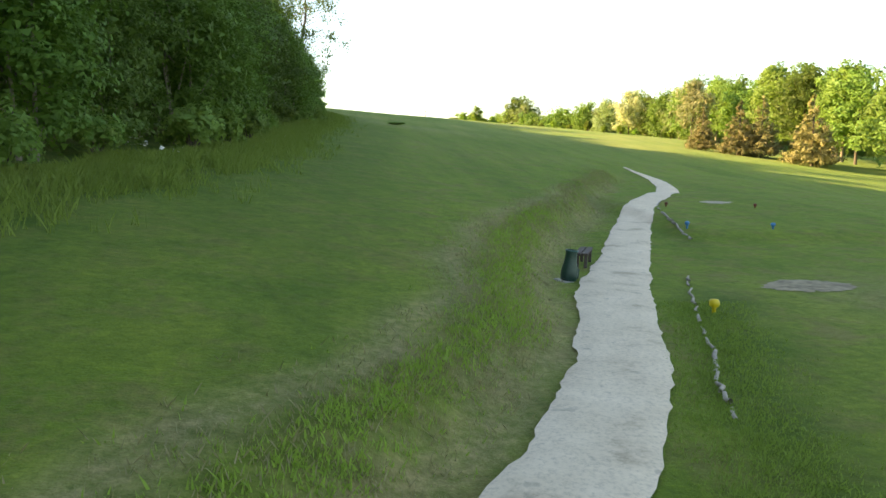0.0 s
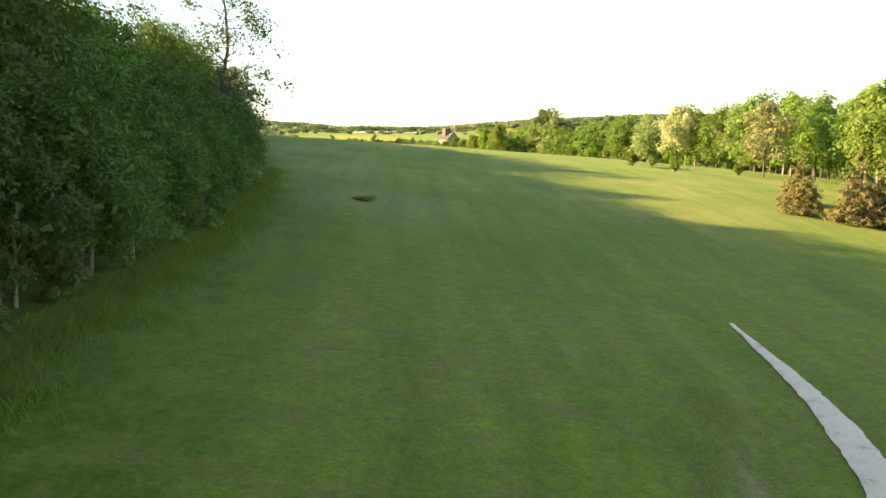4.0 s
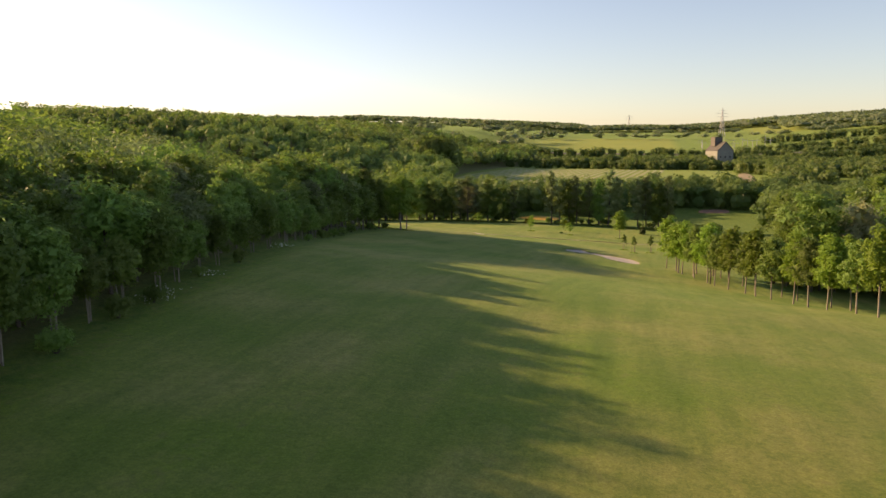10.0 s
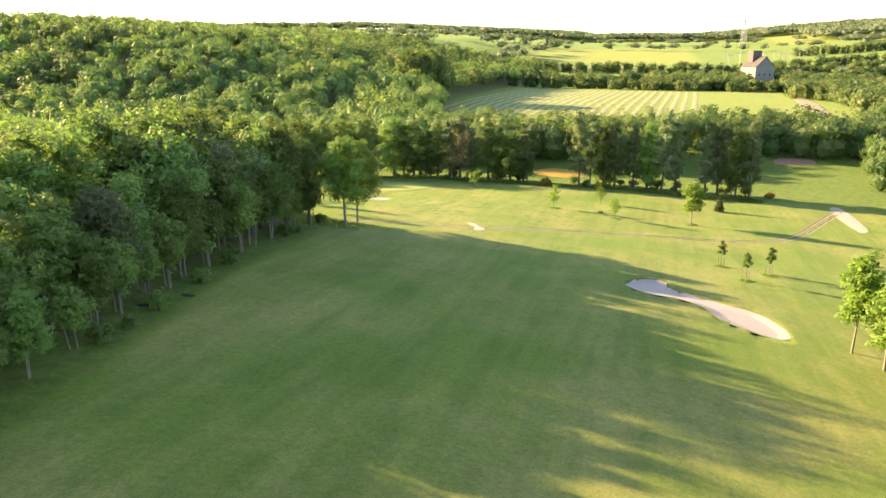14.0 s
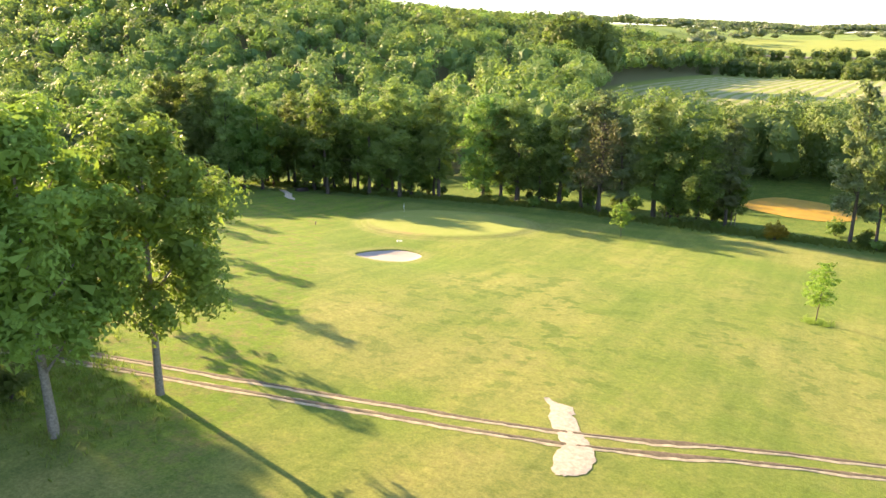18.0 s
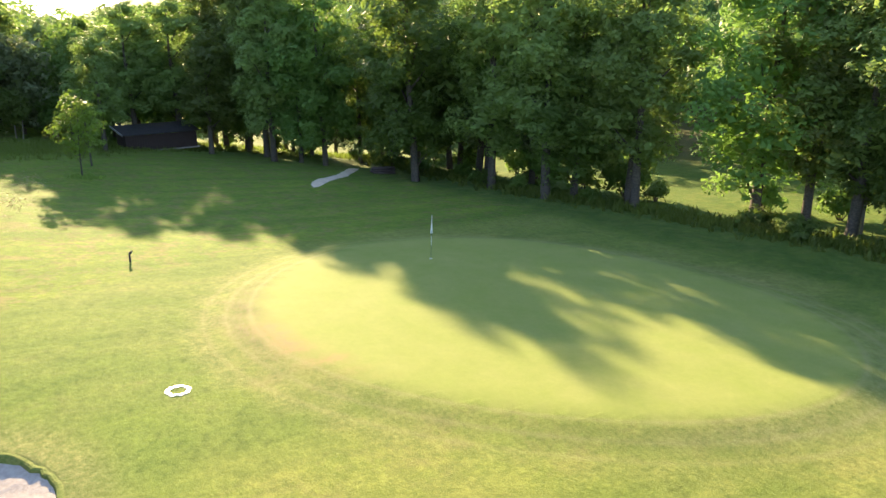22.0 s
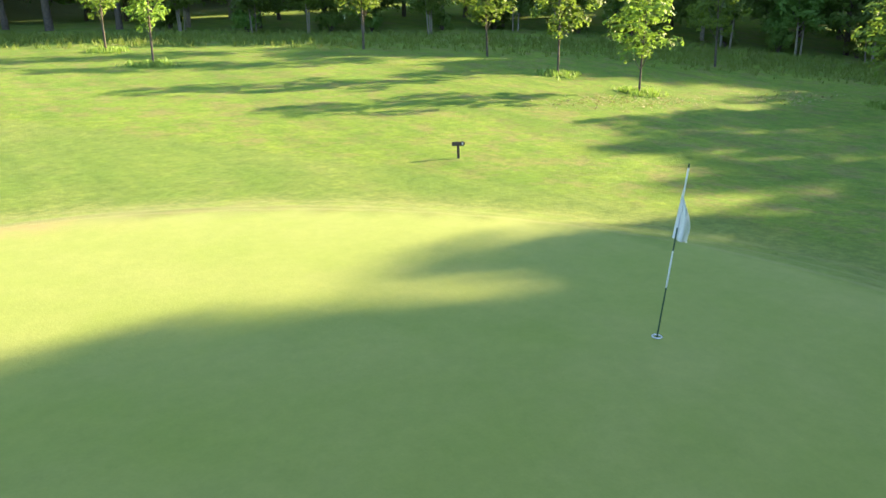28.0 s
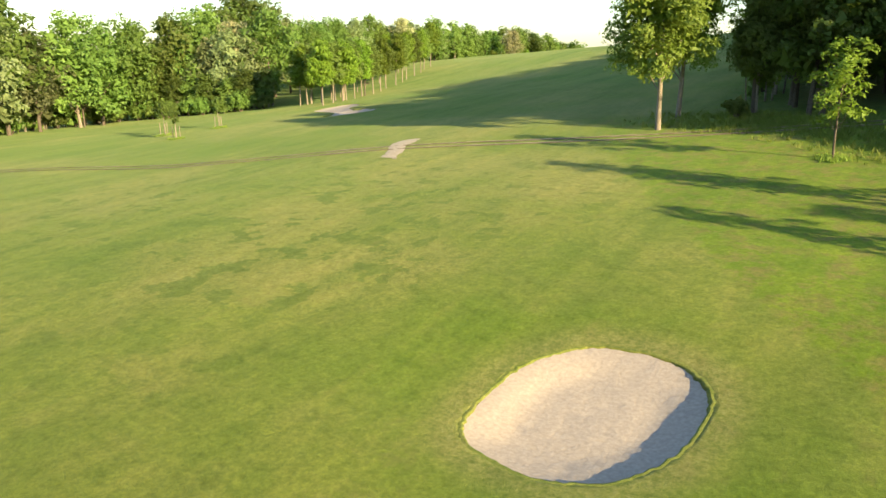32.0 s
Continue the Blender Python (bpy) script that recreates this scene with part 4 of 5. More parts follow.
for x, y, s, k in ((-89.2, 316.8, 1.4, 0), (-95, 326.4, 1.25, 1), (-103.6, 327.5, 1.3, 0), (-104.1, 335.4, 1.2, 0), (-118.5, 334, 1.5, 1), (-124, 340.5, 1.35, 1), (-123, 347.8, 1.3, 0), (-123.2, 353.4, 1.08, 1), (-133.5, 361.4, 1.12, 1), (-137, 349, 1.3, 0), (-140, 363, 1.2, 0), (-42.1, 353.4, 1.0, 1), (-67.5, 378.5, .85, 1), (-31.8, 366, .8, 1), (-27.4, 347.3, .8, 1)):
    plant(YOUNG[k], x, y, s, 1.3)
for x, y, s, k in ((5.5, 263.5, .95, 0), (9.5, 265.5, 1.0, 1), (8.5, 260.0, .92, 0), (13, 266, 1.05, 1), (12, 259, .95, 0), (16, 262, 1.0, 1)):
    plant(ROW[k], x, y, s, 1.35)
plant(ROW[0], -10.6, 350.4, .84, 1.25)
plant(PINE[1], -3, 369.6, 1.0)
for x, y, s in ((41, 52, .7), (44.5, 47, .85), (48, 46.5, .95), (51, 38, 1.05), (46, 62, .6), (54, 44, .9)):
    plant(PINE[0], x, y, s)
plant(ACACIA, 71, 163, 1.0)
plant(ACACIA, 62, 100, .85)
plant(ACACIA, -27.5, 71, .72, 1.1)
for x, y in ((-49, 390), (-34, 391), (12, 392)):
    plant(GOLD, x, y, rng.uniform(.8, 1.2))
plant(CLUMP, -9.1, 41.5, .4, 2.2)
plant(CLUMP, -31, 352.5, .5)
for i, (x, y) in enumerate(along([(63, 32), (70, 60), (74, 100), (80, 140), (78, 175), (66, 205), (54, 232), (50, 262), (58, 300), (44, 345), (50, 395)], 6.5, 2)):
    plant(rng.choice(FOREST), x, y, rng.uniform(1.0, 1.33) * (1.5 if 235 < y < 315 else 1))
    plant(rng.choice(FOREST), x + 9, y + rng.uniform(-3, 3), rng.uniform(.8, 1.15))
for i, (x, y) in enumerate(along([(67, 318), (62, 304), (64, 290), (58, 277), (44, 274), (31, 270), (23, 262)], 4.6, .8)):
    plant(EDGE[i % 2], x + 1, y - 1.5, rng.uniform(.75, 1.05), 1.35)
    plant(SHRUB[i % 2], x - 1, y + 1.8, rng.uniform(1.3, 2.0))
    plant(SHRUB[(i + 1) % 2], x + 1.5, y + 1.2, rng.uniform(1.2, 2.2))
    plant(rng.choice(FOREST), x + 5, y - 6, rng.uniform(1.05, 1.45))
plant(ACACIA, 41, 262, 1.2)
for nm, (ob, sp) in spots.items():
    for x, y, s, wide in sp[1:]:
        w = s * wide
        copy_thing(ob, pose(x, y, gz(x, y) - .05, rng.uniform(-2, 2), rng.uniform(-2, 2), rng.uniform(0, 360)) @ Matrix.Diagonal((w * rng.uniform(.92, 1.1), w * rng.uniform(.92, 1.1), s, 1)))
    x, y, s, wide = sp[0]
    ob.matrix_basis = pose(x, y, gz(x, y) - .05, 0, 0, 20) @ Matrix.Diagonal((s * wide, s * wide, s, 1))


def bare_tree(height, seed, label, x, y, twigs=60, leaf=None):
    """A tree with few leaves: trunk, limbs and many bare twigs."""
    rg = random.Random(seed)
    root = thing("bare_tree", label, "tree", at=pose(x, y, gz(x, y) - .1))
    main = [(rg.uniform(-.1, .1) * k, rg.uniform(-.1, .1) * k, height * k / 6) for k in range(7)]
    part("trunk", tubes_mesh("trunk", [tube(main, [height * .016 * (1 - k / 7) + .02 for k in range(7)], 7, seed)]), M_BARK, root)
    limbs = []
    for i in range(twigs):
        h = rg.uniform(.25, .97) * height
        a, l = rg.uniform(0, 6.28), (height - h * .6) * rg.uniform(.15, .36)
        up = rg.uniform(.1, .7)
        p0 = Vector((0, 0, h))
        p1 = p0 + Vector((math.cos(a) * l * .5, math.sin(a) * l * .5, l * up * .5))
        p2 = p1 + Vector((math.cos(a + rg.uniform(-.5, .5)) * l * .6, math.sin(a + rg.uniform(-.5, .5)) * l * .6, l * up * .5))
        limbs.append(tube([p0, p1, p2], [.05, .03, .008], 4, i))
    part("limbs", tubes_mesh("limbs", limbs), M_BARK, root)
    if leaf:
        g = np.random.default_rng(seed)
        ends = np.array([l[0][-1] for l in limbs])
        c = ends[g.integers(0, len(ends), 4000)] + g.normal(0, .42, (4000, 3))
        part("crown", mesh_tris("crown", leaf_tris(c, g.normal(0, 1, (4000, 3)), .28, g), 4000), leaf, root)
    return root


pine = bare_tree(19, 5, "old pine with ivy round its trunk and thin needles", -21.6, 41, 70, M_LEAF_DARK)
g = np.random.default_rng(8)
a, h = g.uniform(0, 6.28, 1100), g.uniform(0, 7.5, 1100)
c = np.stack([np.cos(a) * (.62 - h * .04), np.sin(a) * (.62 - h * .04), h], 1)
part("ivy", mesh_quads("ivy", leaf_quads(c, np.stack([np.cos(a), np.sin(a), a * 0], 1), .26, g), 1100), M_LEAF, pine, "dark ivy leaves")
bare_tree(13, 6, "dead grey tree standing in the hedge", 56, 290, 70)
bare_tree(8, 7, "bare leafless tree in the planted row", 11.2, 250.5, 40)
bare_tree(15, 9, "half dead brown tree along the creek", -76, 395.5, 170, M_LEAF_BROWN)


def ball(rows=4, cols=7):
    """Points and triangles of a coarse ball."""
    v = [(0, 0, 1)] + [(math.sin(math.pi * i / rows) * math.cos(6.2832 * k / cols), math.sin(math.pi * i / rows) * math.sin(6.2832 * k / cols), math.cos(math.pi * i / rows)) for i in range(1, rows) for k in range(cols)] + [(0, 0, -1)]
    f = []
    for k in range(cols):
        n = (k + 1) % cols
        f.append((0, 1 + k, 1 + n))
        for i in range(rows - 2):
            a, b, c, d = 1 + i * cols + k, 1 + i * cols + n, 1 + (i + 1) * cols + n, 1 + (i + 1) * cols + k
            f += [(a, d, c), (a, c, b)]
        f.append((1 + (rows - 2) * cols + k, len(v) - 1, 1 + (rows - 2) * cols + n))
    return np.array(v, float), np.array(f)


BALL_V, BALL_F = ball()


def far_woods(name, places, label, leaf, leaves=300, size=1.0, seed=3, loose=.36, skirt=False):
    """Many distant trees in one mesh: each a domed crown of leafy lobes over a closed heart, with its own tone of green."""
    r = np.random.default_rng(seed)
    P = np.array(places, float)
    Z = land(P[:, 0], P[:, 1])
    tris, tones = [], []
    for (x, y, h), z0 in zip(P, Z):
        n = 15
        rx = h * loose * r.uniform(.85, 1.2)
        rz = h * r.uniform(.34, .44)
        mid = np.array((x, y, z0 + h - rz))
        d = r.normal(0, 1, (n, 3))
        d[:, 2] = np.abs(d[:, 2]) * 1.1 - .35
        d /= np.linalg.norm(d, axis=1)[:, None]
        R = np.array((rx, rx, rz))
        lob = mid + d * R * r.uniform(.52, .74, (n, 1))
        lr = R * r.uniform(.26, .46, (n, 1))
        k = r.integers(0, n, leaves)
        e = r.normal(0, 1, (leaves, 3)) + d[k] * .9
        e[:, 2] += .35
        e /= np.linalg.norm(e, axis=1)[:, None]
        c = lob[k] + e * lr[k] * r.uniform(.75, 1.12, (leaves, 1))
        t = [leaf_tris(c, e * .8 + d[k] * .3, size * (.6 + .4 * h / 15), r, .28)]
        heart = mid + BALL_V * R * r.uniform(.40, .62, (len(BALL_V), 1))
        t.append(heart[BALL_F].reshape(-1, 3))
        if skirt:
            m = leaves // 2
            e = r.normal(0, 1, (m, 3))
            e /= np.linalg.norm(e, axis=1)[:, None]
            c = np.array((x, y, z0 + h * .27)) + e * np.array((rx * .9, rx * .9, h * .30)) * r.uniform(.75, 1.08, (m, 1))
            t.append(leaf_tris(c, e, size * (.6 + .4 * h / 15), r, .35))
            low = np.array((x, y, z0 + h * .27)) + BALL_V * np.array((rx * .55, rx * .55, h * .26)) * r.uniform(.75, 1.1, (len(BALL_V), 1))
            t.append(low[BALL_F].reshape(-1, 3))
        t = np.concatenate(t)
        tris.append(t)
        tones.append(np.full(len(t), np.clip(r.normal(0, .55), -1, 1)))
    q = np.concatenate(tris)
    me = mesh_tris(name, q, len(q) // 3)
    me.attributes.new("tone", 'FLOAT', 'POINT').data.foreach_set("value", np.concatenate(tones).astype(np.float32))
    return tagged(part(name, me, leaf), label, "woodland", kind="stuff")


def spread_out(x0, x1, y0, y1, step, lo, hi, r, keep=lambda x, y: True):
    """Trees that fill an area evenly, as crowns of a closed wood stand."""
    out = []
    for i, y in enumerate(np.arange(y0, y1, step * .87)):
        for x in np.arange(x0 + (i % 2) * step / 2, x1, step):
            px, py = x + r.uniform(-.32, .32) * step, y + r.uniform(-.32, .32) * step
            if keep(px, py):
                out.append((px, py, r.uniform(lo, hi)))
    return out


def scatter(n, x0, x1, y0, y1, lo, hi, r, keep=lambda x, y: True):
    out = []
    while len(out) < n:
        x, y = r.uniform(x0, x1), r.uniform(y0, y1)
        if keep(x, y):
            out.append((x, y, r.uniform(lo, hi)))
        elif r.random() < .002:
            n -= 1
    return out


r = np.random.default_rng(9)
inner = []
for x, y, h in spread_out(-175, -20, -74, 296, 7.2, 12.5, 16, r, lambda x, y: float(edge_x(np.array(y))) - 105 < x < float(edge_x(np.array(y))) - 17):
    d = float(edge_x(np.array(y))) - x
    inner.append((x, y, 1.9 * math.exp(-((y - 84) / 24)**2) + min(23, h - 14 + 14 * (wood_height(y) + .5 * wood_back(y)) + .17 * (d - 8)) * float(np.interp(y, [235, 262], [1, .62]))))
inner += [(x, y, min(h, 9 + .16 * (-140 - x)) if y > 315 else h * .72) for x, y, h in spread_out(-262, -120, 252, 400, 7.6, 12, 17, r, lambda x, y: y < 318 + (-120 - x) * .75 and (y < 305 or x < -128))]
near = [p for p in inner if 40 < p[1] < 300 and p[0] > float(edge_x(np.array(p[1]))) - 48]
rest = [p for p in inner if not (40 < p[1] < 300 and p[0] > float(edge_x(np.array(p[1]))) - 48)]
for k, leaf in enumerate((M_LEAF, M_LEAF_LIGHT, M_LEAF, M_LEAF_GREY)):
    far_woods("woodland", near[k::4], "dense broadleaf wood beside the fairway", leaf, 820, .52, 6 + k)
far_woods("woodland", rest, "dense broadleaf wood away from the fairway", M_LEAF, 320, .85, 16)
hillside = spread_out(-480, -85, 420, 930, 9.6, 11, 18, r, lambda x, y: x < -92 - min((y - 420) * .24, 34))
close = [p for p in hillside if p[1] < 560 and p[0] > -290]
away = [p for p in hillside if not (p[1] < 560 and p[0] > -290)]
for trees, tris, size, seed in ((close, 560, .8, 7), (away, 190, 1.4, 17)):
    far_woods("woodland", [p for i, p in enumerate(trees) if (i * 7) % 10 < 7], "dense broadleaf woodland covering the hillside", M_LEAF_HILL, tris, size, seed)
    far_woods("woodland", [p for i, p in enumerate(trees) if (i * 7) % 10 >= 7], "lighter broadleaf trees among the hillside woodland", M_LEAF_LIGHT, tris, size, seed + 1)
far_woods("woodland", [(-141, 568, 27), (-134, 572, 24), (-149, 566, 24), (-141, 575, 25)], "dark domed group of tall trees on the hill", M_LEAF, 2200, .9, 12, .36)
hedge = spread_out(-95, -10, 426, 466, 8.5, 12, 17, r, lambda x, y: not (-62 < x < -34 and y < 440)) + scatter(70, 44, 130, 405, 450, 11, 18, r) + spread_out(-8, 66, 462, 486, 7.5, 12, 16, r) + scatter(40, 62, 130, 470, 700, 7, 12, r) + scatter(45, -20, 48, 770, 815, 9, 15, r) + scatter(30, 84, 140, 790, 830, 9, 14, r) + scatter(60, -58, 90, 738, 775, 6, 10, r)
hedge += scatter(60, 20, 150, 790, 850, 9, 14, r, lambda x, y: abs(x - 64) > 16) + spread_out(78, 190, 320, 760, 8.5, 6, 12, r, lambda x, y: not (95 < x < 150 and 520 < y < 600) and x < 170 + 25 * math.sin(y * .02))
hedge += scatter(150, 92, 230, -80, 330, 9, 15, r) + scatter(100, 120, 420, -420, -60, 9, 14, r)
for line, wide in (([(-130, 765), (-40, 770), (50, 762)], 5), ([(-130, 850), (-60, 842), (40, 852)], 9), ([(-130, 965), (80, 955), (330, 968)], 6), ([(85, 870), (200, 905), (340, 925)], 7), ([(110, 1010), (260, 1060), (420, 1050)], 6), ([(150, 1180), (300, 1200), (460, 1250)], 8), ([(84, 800), (100, 880)], 6), ([(30, 780), (50, 830), (30, 880)], 8)):
    hedge += [(x, y, r.uniform(7, 13)) for x, y in along(line, 3.6, wide)]
far_woods("scrub", [p for p in hedge if p[1] < 480 and p[0] < 140], "dark trees and scrub beyond the creek", M_LEAF_HILL, 900, .62, 4, skirt=True)
far_woods("scrub", [p for p in hedge if not (p[1] < 480 and p[0] < 140)], "hedges and scrub between the fields of the valley", M_LEAF_HILL, 200, 1.3, 24, .46, True)
dist = scatter(1300, -1500, 420, 2050, 2750, 15, 21, r, lambda x, y: x < .16 * y - 20 and y > 2100 + 60 * math.sin(x * .006))
dist += scatter(1500, 240, 1700, 1480, 2700, 14, 20, r, lambda x, y: x > .158 * y and y > 1560 + 70 * math.sin(x * .012))
far_woods("distant_woodland", dist, "distant woods on the ridges beyond the valley", M_LEAF_HAZED, 44, 7.0, 5, 1.7)
lines = scatter(60, -700, 330, 1330, 1400, 8, 13, r) + scatter(70, -300, 500, 1640, 1700, 9, 14, r) + scatter(60, 250, 420, 1360, 1440, 9, 14, r) + scatter(50, -350, -150, 950, 1500, 12, 18, r) + scatter(50, 420, 900, 900, 1250, 8, 14, r)
far_woods("distant_hedges", lines, "hedges and copses between the distant fields", M_LEAF_HAZED, 90, 2.6, 14, .8)

# ---- hole, flag and green ----
M_WHITE = plain("white_paint", (.78, .78, .76), .5, 0, 20, .05, .05)
M_BLACKGREEN = plain("dark_green_plastic", (.012, .045, .035), .45, 0, 12, .2, .08)
M_POLE_GREEN = plain("green_paint", (.02, .07, .035), .4, 0, 12, .1, .05)
M_WOOD_DARK = plain("weathered_dark_wood", (.085, .065, .06), .85, 0, 14, .35, .5)
M_WOOD_PALE = plain("weathered_log", (.34, .30, .25), .9, 0, 12, .3, .5)
M_CLOTH = leaf_material("flag_cloth", (.72, .74, .78), (.80, .82, .84), .35, 0)
M_BLUE = plain("blue_plastic", (.02, .17, .42), .4, 0, 12, .1, .05)
M_YELLOW = plain("yellow_plastic", (.62, .47, .02), .4, 0, 12, .1, .05)
M_RED = plain("dark_red_plastic", (.13, .02, .015), .45, 0, 12, .1, .05)


def flagstick(x, y):
    root = thing("flagstick", "leaning golf flagstick with a limp white flag in the hole", "flag", at=pose(x, y, gz(x, y), -5.2, -3.7, 0))
    bands = [(-.1, .66, M_POLE_GREEN), (.66, 1.13, M_WHITE), (1.13, 1.42, M_POLE_GREEN), (1.42, 2.14, M_WHITE), (2.14, 2.19, M_POLE_GREEN)]
    for z0, z1, m in bands:
        bm = bmesh.new()
        bmesh.ops.create_cone(bm, cap_ends=True, segments=10, radius1=.0105, radius2=.0095, depth=z1 - z0, matrix=Matrix.Translation((0, 0, (z0 + z1) / 2)))
        part("pole_band", bm, m, root, "white band" if m is M_WHITE else "dark green band")
    # limp cloth: folds hanging from the upper tie
    n, k = 14, 9
    verts, faces = [], []
    for i in range(n):
        f = i / (n - 1)
        z = 1.90 - .62 * f
        w = .06 + .20 * math.sin(min(1, f * 1.15) * math.pi * .62)
        for j in range(k):
            u = j / (k - 1)
            verts.append((-.02 + w * u * .78 - .015 * u, .045 * math.sin(u * 7 + f * 2) * (.3 + f), z - .10 * u * (1 - f) - .05 * u))
    for i in range(n - 1):
        for j in range(k - 1):
            faces.append((i * k + j, i * k + j + 1, (i + 1) * k + j + 1, (i + 1) * k + j))
    ob = part("cloth", mesh_from("cloth", verts, faces, True), M_CLOTH, root, "limp white flag")
    ob.rotation_euler = (0, 0, radians(142))
    return root


flagstick(-99.1, 372.2)


def flat_ring(name, x, y, r0, r1, lift, mat, label, category, rag=.0, n=48, dip=0.0):
    rg = np.random.default_rng(4)
    verts, faces = [], []
    for i in range(n):
        a = 2 * math.pi * i / n
        for q, rr in enumerate((r0, (r0 + r1) / 2, r1)):
            rr += rg.normal(0, rag)
            px, py = x + math.cos(a) * rr, y + math.sin(a) * rr
            verts.append((px, py, gz(px, py) + lift * (1.6 if q == 1 else .6) - (dip if q == 0 else 0)))
    for i in range(n):
        for q in range(2):
            a, b = i * 3 + q, ((i + 1) % n) * 3 + q
            faces.append((a, b, b + 1, a + 1))
    return tagged(part(name, mesh_from(name, verts, faces, True), mat), label, category)


flat_ring("hole_cup", -99.1, 372.2, .050, .068, .012, M_WHITE, "white rim of the golf hole in the green", "golf hole", dip=.12, n=24)
flat_ring("marker_ring", -90.8, 358.1, .23, .37, .02, M_WHITE, "ragged ring of white paint on the grass", "ground marking", .02)


def sign(x, y, turn):
    root = thing("sign", "small dark wooden direction sign on a post", "sign", at=pose(x, y, gz(x, y), 0, 0, turn))
    bm = bmesh.new()
    box(bm, 0, 0, .17, .075, .075, .50, bevel=.008)
    part("post", bm, M_WOOD_DARK, root)
    bm = bmesh.new()
    box(bm, -.05, -.05, .46, .30, .03, .13, bevel=.01)
    part("board", bm, M_WOOD_DARK, root)
    bm = bmesh.new()
    bmesh.ops.create_cone(bm, cap_ends=True, segments=20, radius1=.075, radius2=.075, depth=.035, matrix=Matrix.Translation((.13, -.05, .46)) @ Matrix.Rotation(radians(90), 4, 'X'))
    disc = part("disc", bm, M_WOOD_DARK, root)
    bm = bmesh.new()
    box(bm, .13, -.071, .46, .05, .006, .07)
    part("mark", bm, M_WHITE, disc, "pale painted mark")
    return root


sign(-106.0, 359.7, 149)


def debris(name, spots_xy, label, mat, n, size, seed):
    """Flat chips and clippings scattered on the ground."""
    g = np.random.default_rng(seed)
    S = np.array(spots_xy)
    k = g.integers(0, len(S), n)
    x, y = S[k, 0] + g.normal(0, 1, n) * S[k, 2], S[k, 1] + g.normal(0, 1, n) * S[k, 3]
    c = np.stack([x, y, land(x, y) + .03], 1)
    return tagged(part(name, mesh_quads(name, leaf_quads(c, np.tile((0, 0, 1.), (n, 1)), size, g, .25), n), mat), label, "litter", kind="stuff")


debris("clippings", [(-122, 355.5, 2.2, .7), (-119, 354, 1.8, .5), (-131, 357.5, 2.2, .8)], "dry grass clippings left on the rough", M_STRAW, 700, .10, 3)

# ---- tee ----


def bench(x, y, turn):
    root = thing("bench", "low dark wooden bench without back beside the path", "bench", at=pose(x, y, gz(x, y), 0, 0, turn))
    for sx in (-.11, .11):
        bm = bmesh.new()
        box(bm, sx, 0, .45, .19, 1.7, .055, bevel=.012)
        part("seat_board", bm, M_WOOD_DARK, root)
    for sy in (-.62, .62):
        bm = bmesh.new()
        box(bm, 0, sy, .395, .40, .11, .055, bevel=.01)
        part("crosspiece", bm, M_WOOD_DARK, root)
        for sx in (-.13, .13):
            bm = bmesh.new()
            box(bm, sx, sy, .17, .10, .10, .42, bevel=.01)
            part("leg", bm, M_WOOD_DARK, root)
    return root


bench(-6.85, -37.3, -24)


def bag_bin(x, y):
    """A litter bin in the shape of a golf bag."""
    root = thing("litter_bin", "dark green plastic litter bin shaped like a golf bag", "litter bin", at=pose(x, y, gz(x, y), 3, 4, 20))
    prof = [(.17, 0), (.215, .03), (.235, .18), (.225, .32), (.185, .50), (.165, .66), (.16, .80), (.175, .84), (.175, .88), (.15, .88), (.14, .55)]
    n = 22
    verts = [(math.cos(6.2832 * k / n) * r_ * (1 if math.cos(6.2832 * k / n) < .2 else 1.12 if z < .4 else 1), math.sin(6.2832 * k / n) * r_, z) for r_, z in prof for k in range(n)]
    faces = [(i * n + k, i * n + (k + 1) % n, (i + 1) * n + (k + 1) % n, (i + 1) * n + k) for i in range(len(prof) - 1) for k in range(n)]
    faces.append(tuple((len(prof) - 1) * n + k for k in range(n)))
    bag = part("bag", mesh_from("bag", verts, faces, True), M_BLACKGREEN, root)
    rim = [(math.cos(6.2832 * k / n) * .178, math.sin(6.2832 * k / n) * .178, .862) for k in range(n + 1)]
    part("rim", tubes_mesh("rim", [tube(rim, [.014] * (n + 1), 6)]), plain("teal_plastic", (.02, .12, .12), .4), bag, "teal rim")
    bm = bmesh.new()
    box(bm, 0, 0, -.02, .62, .58, .07, bevel=.02)
    part("slab", bm, plain("concrete", (.35, .34, .32), .9, 0, 8, .2, .3), root, "grey concrete slab")
    bm = bmesh.new()
    box(bm, .24, 0, .22, .09, .24, .30, bevel=.03)
    part("pocket", bm, M_BLACKGREEN, bag)
    return root


bag_bin(-8.15, -40.0)


def tee_marker(x, y, mat, label, s=1.0):
    root = thing("tee_marker", label, "tee marker", at=pose(x, y, gz(x, y), 0, 0, 15) @ Matrix.Scale(s, 4))
    for nm, prof in (("stem", [(.035, -.1), (.035, .08), (.045, .10)]), ("head", [(.045, .10), (.085, .13), (.09, .20), (.07, .24), (.02, .25)])):
        n = 14
        verts = [(math.cos(6.2832 * k / n) * r_, math.sin(6.2832 * k / n) * r_, z) for r_, z in prof for k in range(n)]
        faces = [(i * n + k, i * n + (k + 1) % n, (i + 1) * n + (k + 1) % n, (i + 1) * n + k) for i in range(len(prof) - 1) for k in range(n)]
        faces.append(tuple((len(prof) - 1) * n + k for k in range(n)))
        part(nm, mesh_from(nm, verts, faces, True), mat, root)
    return tagged(root, group="markers of the tees")


